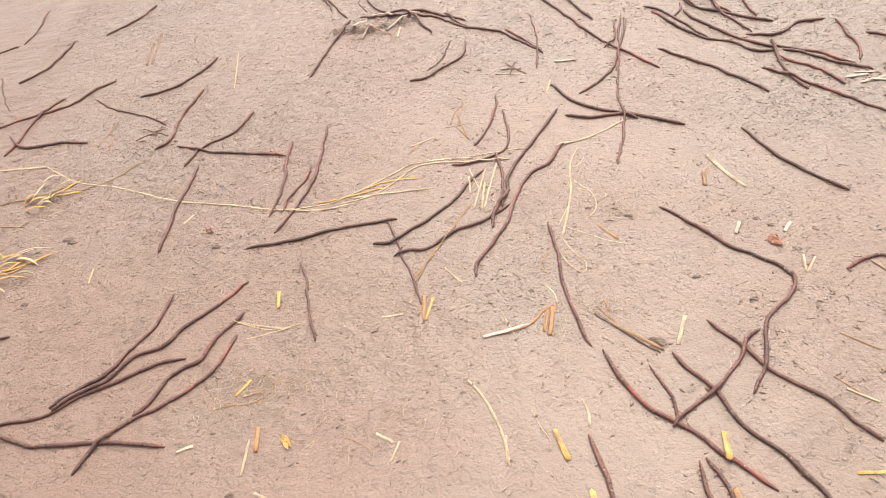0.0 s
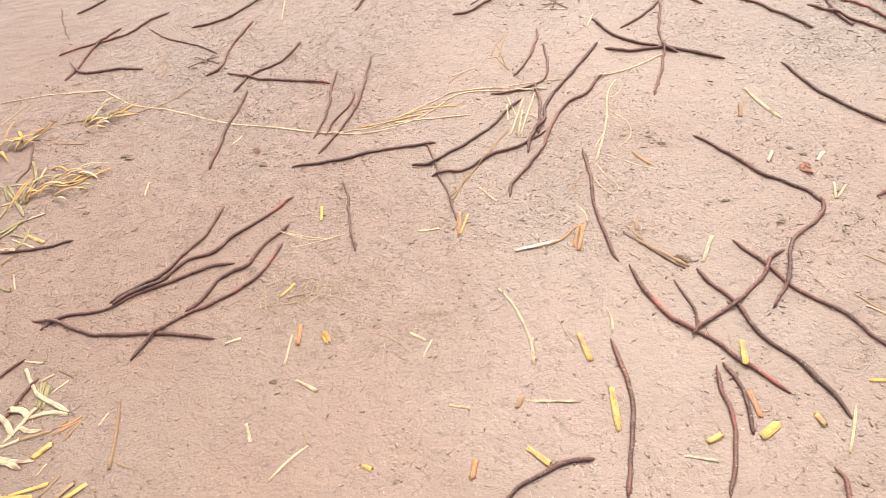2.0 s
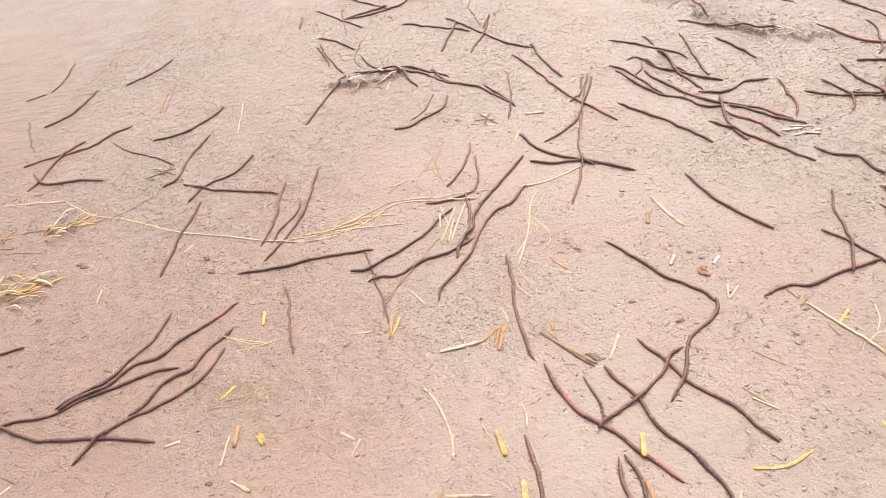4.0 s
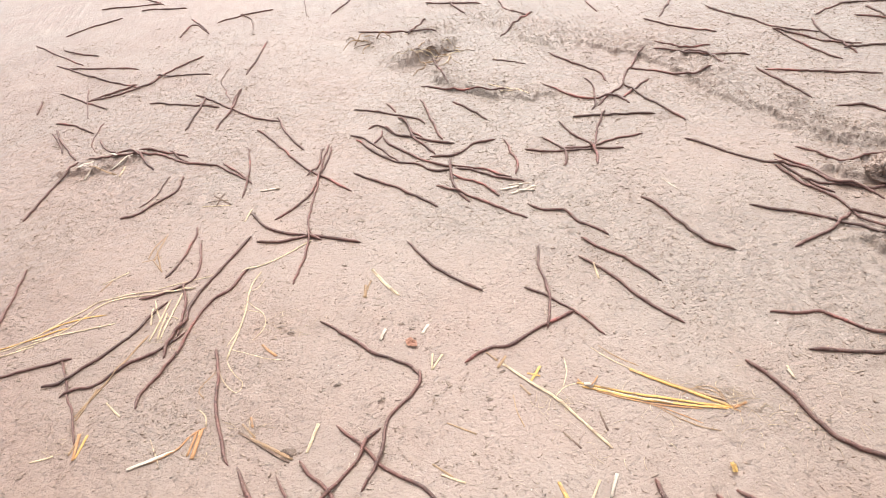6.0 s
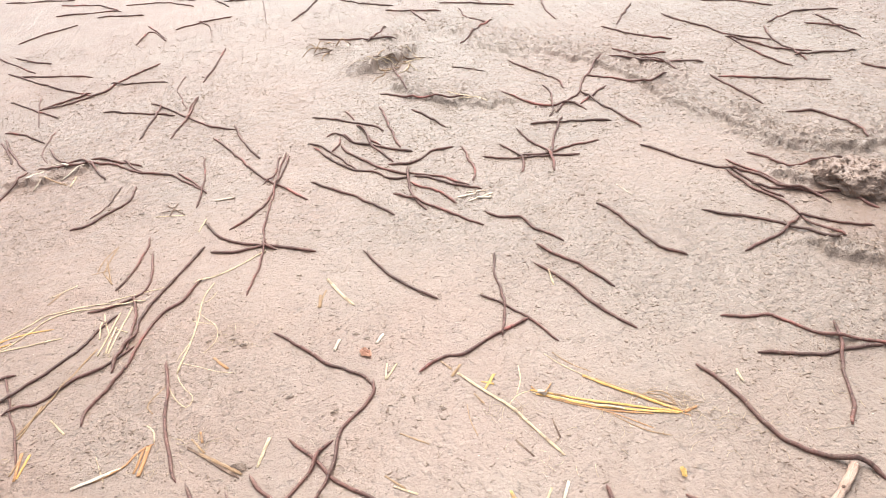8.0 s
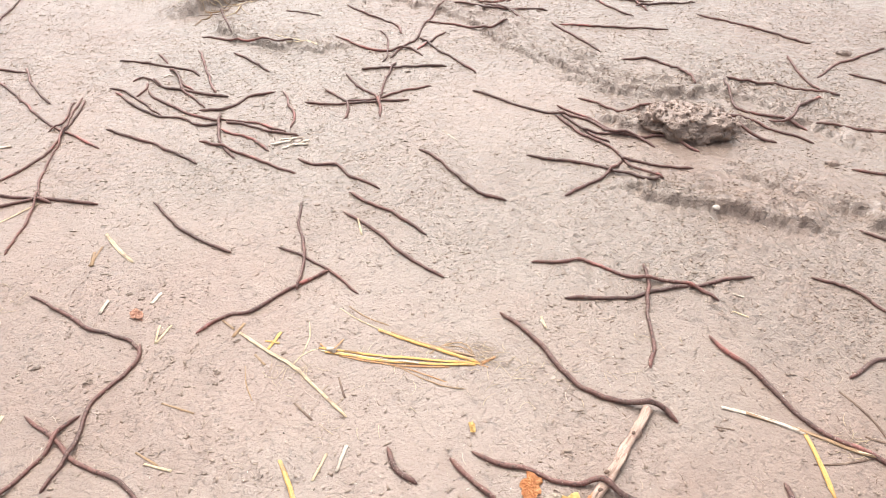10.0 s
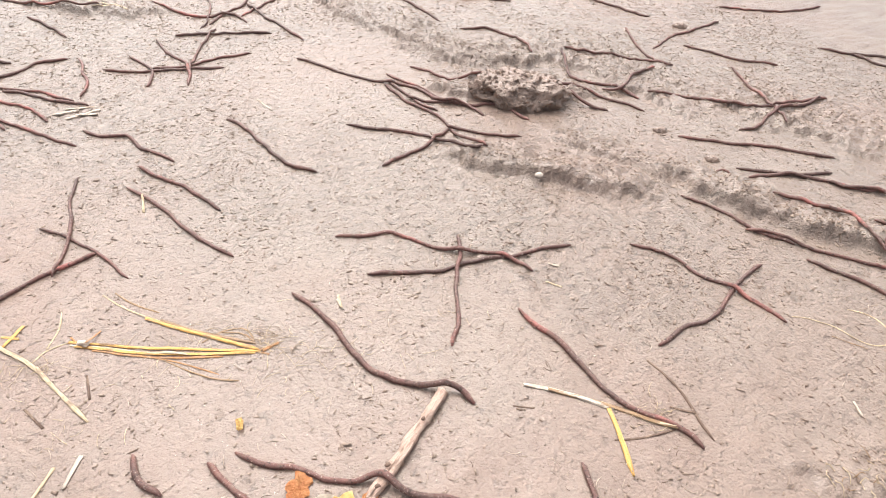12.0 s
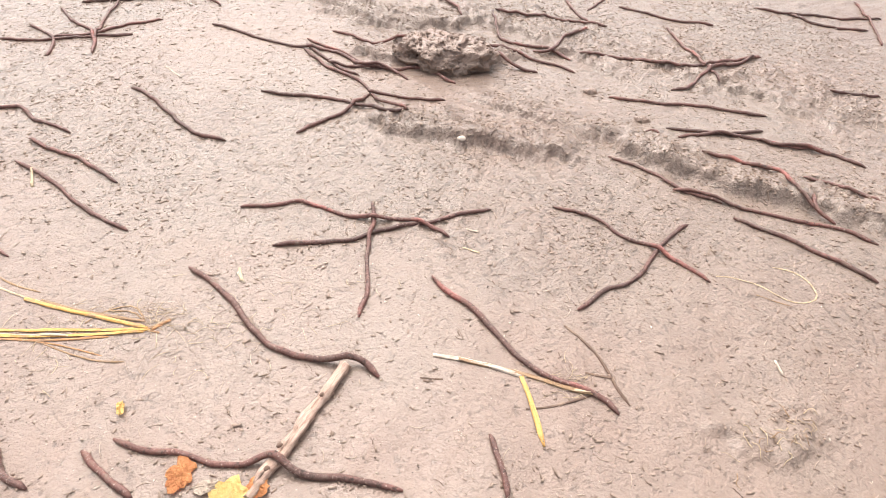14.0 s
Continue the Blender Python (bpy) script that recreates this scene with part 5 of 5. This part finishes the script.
def crumbs(name, count, least, most, seed, material, label, clump=0.6, long=1.6, flat=0.6):
    x, y, rng = scatter(count, seed, clump)
    n = len(x)
    size = least * (most / least) ** (rng.uniform(0, 1, n) ** 2.2)
    turn = rng.uniform(0, 2 * np.pi, n)
    axes, _ = np.linalg.qr(rng.normal(size=(n, 3, 3)))
    v = (OCTA_V[None] * np.clip(1 + 0.35 * rng.normal(size=(n, len(OCTA_V), 1)), 0.4, 1.8)) @ axes
    v = v * np.stack([rng.uniform(1, long, n), np.ones(n), rng.uniform(0.6, 1, n) * flat], -1)[:, None] * size[:, None, None]
    c, s = np.cos(turn)[:, None], np.sin(turn)[:, None]
    v = np.stack([v[..., 0] * c - v[..., 1] * s + x[:, None], v[..., 0] * s + v[..., 1] * c + y[:, None], v[..., 2] + (height(x, y) + size * flat * 0.25)[:, None]], -1)
    f = OCTA_F[None] + (np.arange(n) * len(OCTA_V))[:, None, None]
    mesh = bpy.data.meshes.new(name)
    mesh.from_pydata(v.reshape(-1, 3).tolist(), [], f.reshape(-1, 3).tolist())
    mesh.update()
    mesh.shade_smooth()
    mesh.materials.append(material)
    return tagged(new(name, mesh), label, "crumbs", kind="stuff")


crumbs("mud_crumbs", 90000, 0.0004, 0.0015, 101, CRUMB, "fine crumbs of tan mud strewn over the ground", 0.8, 3.2, 0.8)
# Part soil, part dark colour in place of the crumbs' small shadows.
crumbs("dark_crumbs", 26000, 0.0003, 0.0010, 102, DARK_CRUMB, "dark specks of soil and of crumbs' shade strewn over the mud", 0.6, 2.2)
crumbs("pale_grit", 3500, 0.0003, 0.0011, 103, GRIT, "pale grit and husks strewn over the mud", 0.5, 2.6)


def lumps(name, x, y, size, rng, label, lift):
    """Rounded crumbs, as many as there are places."""
    bm = bmesh.new()
    bmesh.ops.create_icosphere(bm, subdivisions=1, radius=1.0)
    bm.verts.ensure_lookup_table()
    ball = np.array([tuple(vert.co) for vert in bm.verts])
    faces = np.array([[vert.index for vert in face.verts] for face in bm.faces])
    bm.free()
    n = len(x)
    v = ball[None] * (1 + 0.38 * rng.normal(size=(n, len(ball), 1))) * np.stack([rng.uniform(0.8, 1.7, n), np.ones(n), rng.uniform(0.5, 0.9, n)], -1)[:, None]
    turn = rng.uniform(0, 2 * np.pi, n)
    c, s = np.cos(turn)[:, None], np.sin(turn)[:, None]
    v = v * size[:, None, None]
    v = np.stack([v[..., 0] * c - v[..., 1] * s + x[:, None], v[..., 0] * s + v[..., 1] * c + y[:, None], v[..., 2] + (height(x, y) + size * lift)[:, None]], -1)
    f = faces[None] + (np.arange(n) * len(ball))[:, None, None]
    mesh = bpy.data.meshes.new(name)
    mesh.from_pydata(v.reshape(-1, 3).tolist(), [], f.reshape(-1, 3).tolist())
    mesh.update()
    mesh.shade_smooth()
    mesh.materials.append(CRUMB)
    return tagged(new(name, mesh), label, "crumbs", kind="stuff")


def bank_crumbs(count, seed):
    rng = np.random.default_rng(seed)
    x, y = rng.uniform(0.3, 1.75, count * 14), rng.uniform(0.03, 1.75, count * 14)
    pile = np.zeros_like(x)
    for b in BANKS:
        pile = np.maximum(pile, bank(x, y, *b))
    keep = rng.uniform(0, 1, len(x)) < np.clip(pile / 0.014, 0, 1) ** 0.9 * np.clip(0.6 + fractal(x, y, 0.04, 2, seed), 0.05, 1)
    x, y = x[keep][:count], y[keep][:count]
    return lumps("bank_crumbs", x, y, 0.0005 * 3.2 ** (rng.uniform(0, 1, len(x)) ** 2.2), rng, "loose crumbs heaped on the mud banks", 0.05)


def worm_crumbs(seed):
    """Bits of mud that cling along the worms."""
    rng = np.random.default_rng(seed)
    x, y = [], []
    for line, radius in LAID[1:232]:
        for _ in range(int(len(line) * 0.55)):
            k = rng.integers(1, len(line) - 1)
            way = line[k + 1, :2] - line[k - 1, :2]
            way /= np.hypot(*way) + 1e-9
            off = radius[k] * rng.uniform(0.95, 1.5) * rng.choice((-1, 1))
            x.append(line[k, 0] - way[1] * off)
            y.append(line[k, 1] + way[0] * off)
    x, y = np.array(x), np.array(y)
    return lumps("clinging_crumbs", x, y, rng.uniform(0.0005, 0.0013, len(x)), rng, "small bits of mud along the worms", 0.3)


bank_crumbs(12000, 121)
worm_crumbs(122)


def fibres(name, count, seed, material, label, least, most, thick):
    x, y, rng = scatter(count, seed, 0.5)
    v, f = [], []
    for px, py in zip(x, y):
        long, way, bend = rng.uniform(least, most), rng.uniform(0, 2 * math.pi), rng.normal() * 0.7
        a = way + bend * np.linspace(0, 1, 4)
        lx, ly = px + np.r_[0, np.cumsum(np.cos(a[1:]))] * long / 3, py + np.r_[0, np.cumsum(np.sin(a[1:]))] * long / 3
        line = np.c_[lx, ly, lx * 0]
        tv, tf = tube(line, thick * rng.uniform(0.6, 1.3) * np.array([1, 1, 0.9, 0.6]), 4)
        f += [tuple(i + 16 * len(v) for i in face) for face in tf]
        v.append(tv)
    v = np.concatenate(v)
    v[:, 2] += height(v[:, 0], v[:, 1]) + thick * 0.8
    return tagged(new(name, shaped(name, v, f, material)), label, "fibres", kind="stuff")


fibres("straw_fibres", 5200, 111, SHRED, "short pale straw fibres strewn over the mud", 0.003, 0.013, 0.00032)
fibres("mud_rolls", 9000, 113, CRUMB, "tiny rolled shreds of tan mud strewn over the ground", 0.0015, 0.005, 0.0006)
fibres("root_fibres", 1000, 112, BROWN, "short dark root fibres strewn over the mud", 0.003, 0.010, 0.0003)


def frayed(spots, seed, name, material, label):
    """Fine torn fibres and rootlets that lie round broken stalks."""
    rng = np.random.default_rng(seed)
    v, f = [], []
    for x, y, reach, count in spots:
        for _ in range(count):
            px, py, way = x + rng.normal() * reach, y + rng.normal() * reach * 0.6, rng.uniform(0, 2 * math.pi)
            long, bend = rng.uniform(0.004, 0.019), rng.normal() * 0.9
            a = way + bend * np.linspace(0, 1, 6)
            line = np.c_[px + np.r_[0, np.cumsum(np.cos(a[1:]))] * long / 5, py + np.r_[0, np.cumsum(np.sin(a[1:]))] * long / 5, a * 0]
            tv, tf = tube(line, rng.uniform(0.00015, 0.00032) * np.linspace(1, 0.5, 6), 4)
            f += [tuple(i + 24 * len(v) for i in face) for face in tf]
            v.append(tv)
    v = np.concatenate(v)
    v[:, 2] += height(v[:, 0], v[:, 1]) + 0.0006
    return tagged(new(name, shaped(name, v, f, material)), label, "fibres", kind="stuff")


FRAYED = (
    (0.662, 0.444, 0.012, 34), (0.606, 0.464, 0.03, 40), (0.675, 0.414, 0.025, 24), (0.484, 0.494, 0.015, 24), (0.505, 0.429, 0.03, 14),
    (0.159, 0.553, 0.012, 18), (0.098, 0.538, 0.014, 18), (-0.054, 0.583, 0.012, 14), (-0.247, 0.500, 0.03, 40), (-0.397, 0.841, 0.02, 24),
    (0.057, 0.729, 0.04, 40), (0.199, 0.709, 0.03, 30), (-0.473, 0.311, 0.04, 60), (0.908, 0.240, 0.012, 18), (0.732, 0.416, 0.05, 40),
    (-0.222, 0.477, 0.025, 40), (-0.182, 0.488, 0.025, 40), (-0.15, 0.497, 0.02, 26), (-0.056, 0.433, 0.022, 26), (-0.138, 0.429, 0.02, 14),
)
frayed(FRAYED, 9, "torn_fibres", SHRED, "fine torn straw fibres round broken stalks")
frayed(FRAYED, 10, "pale_torn_fibres", PALE, "pale torn straw fibres round broken stalks")
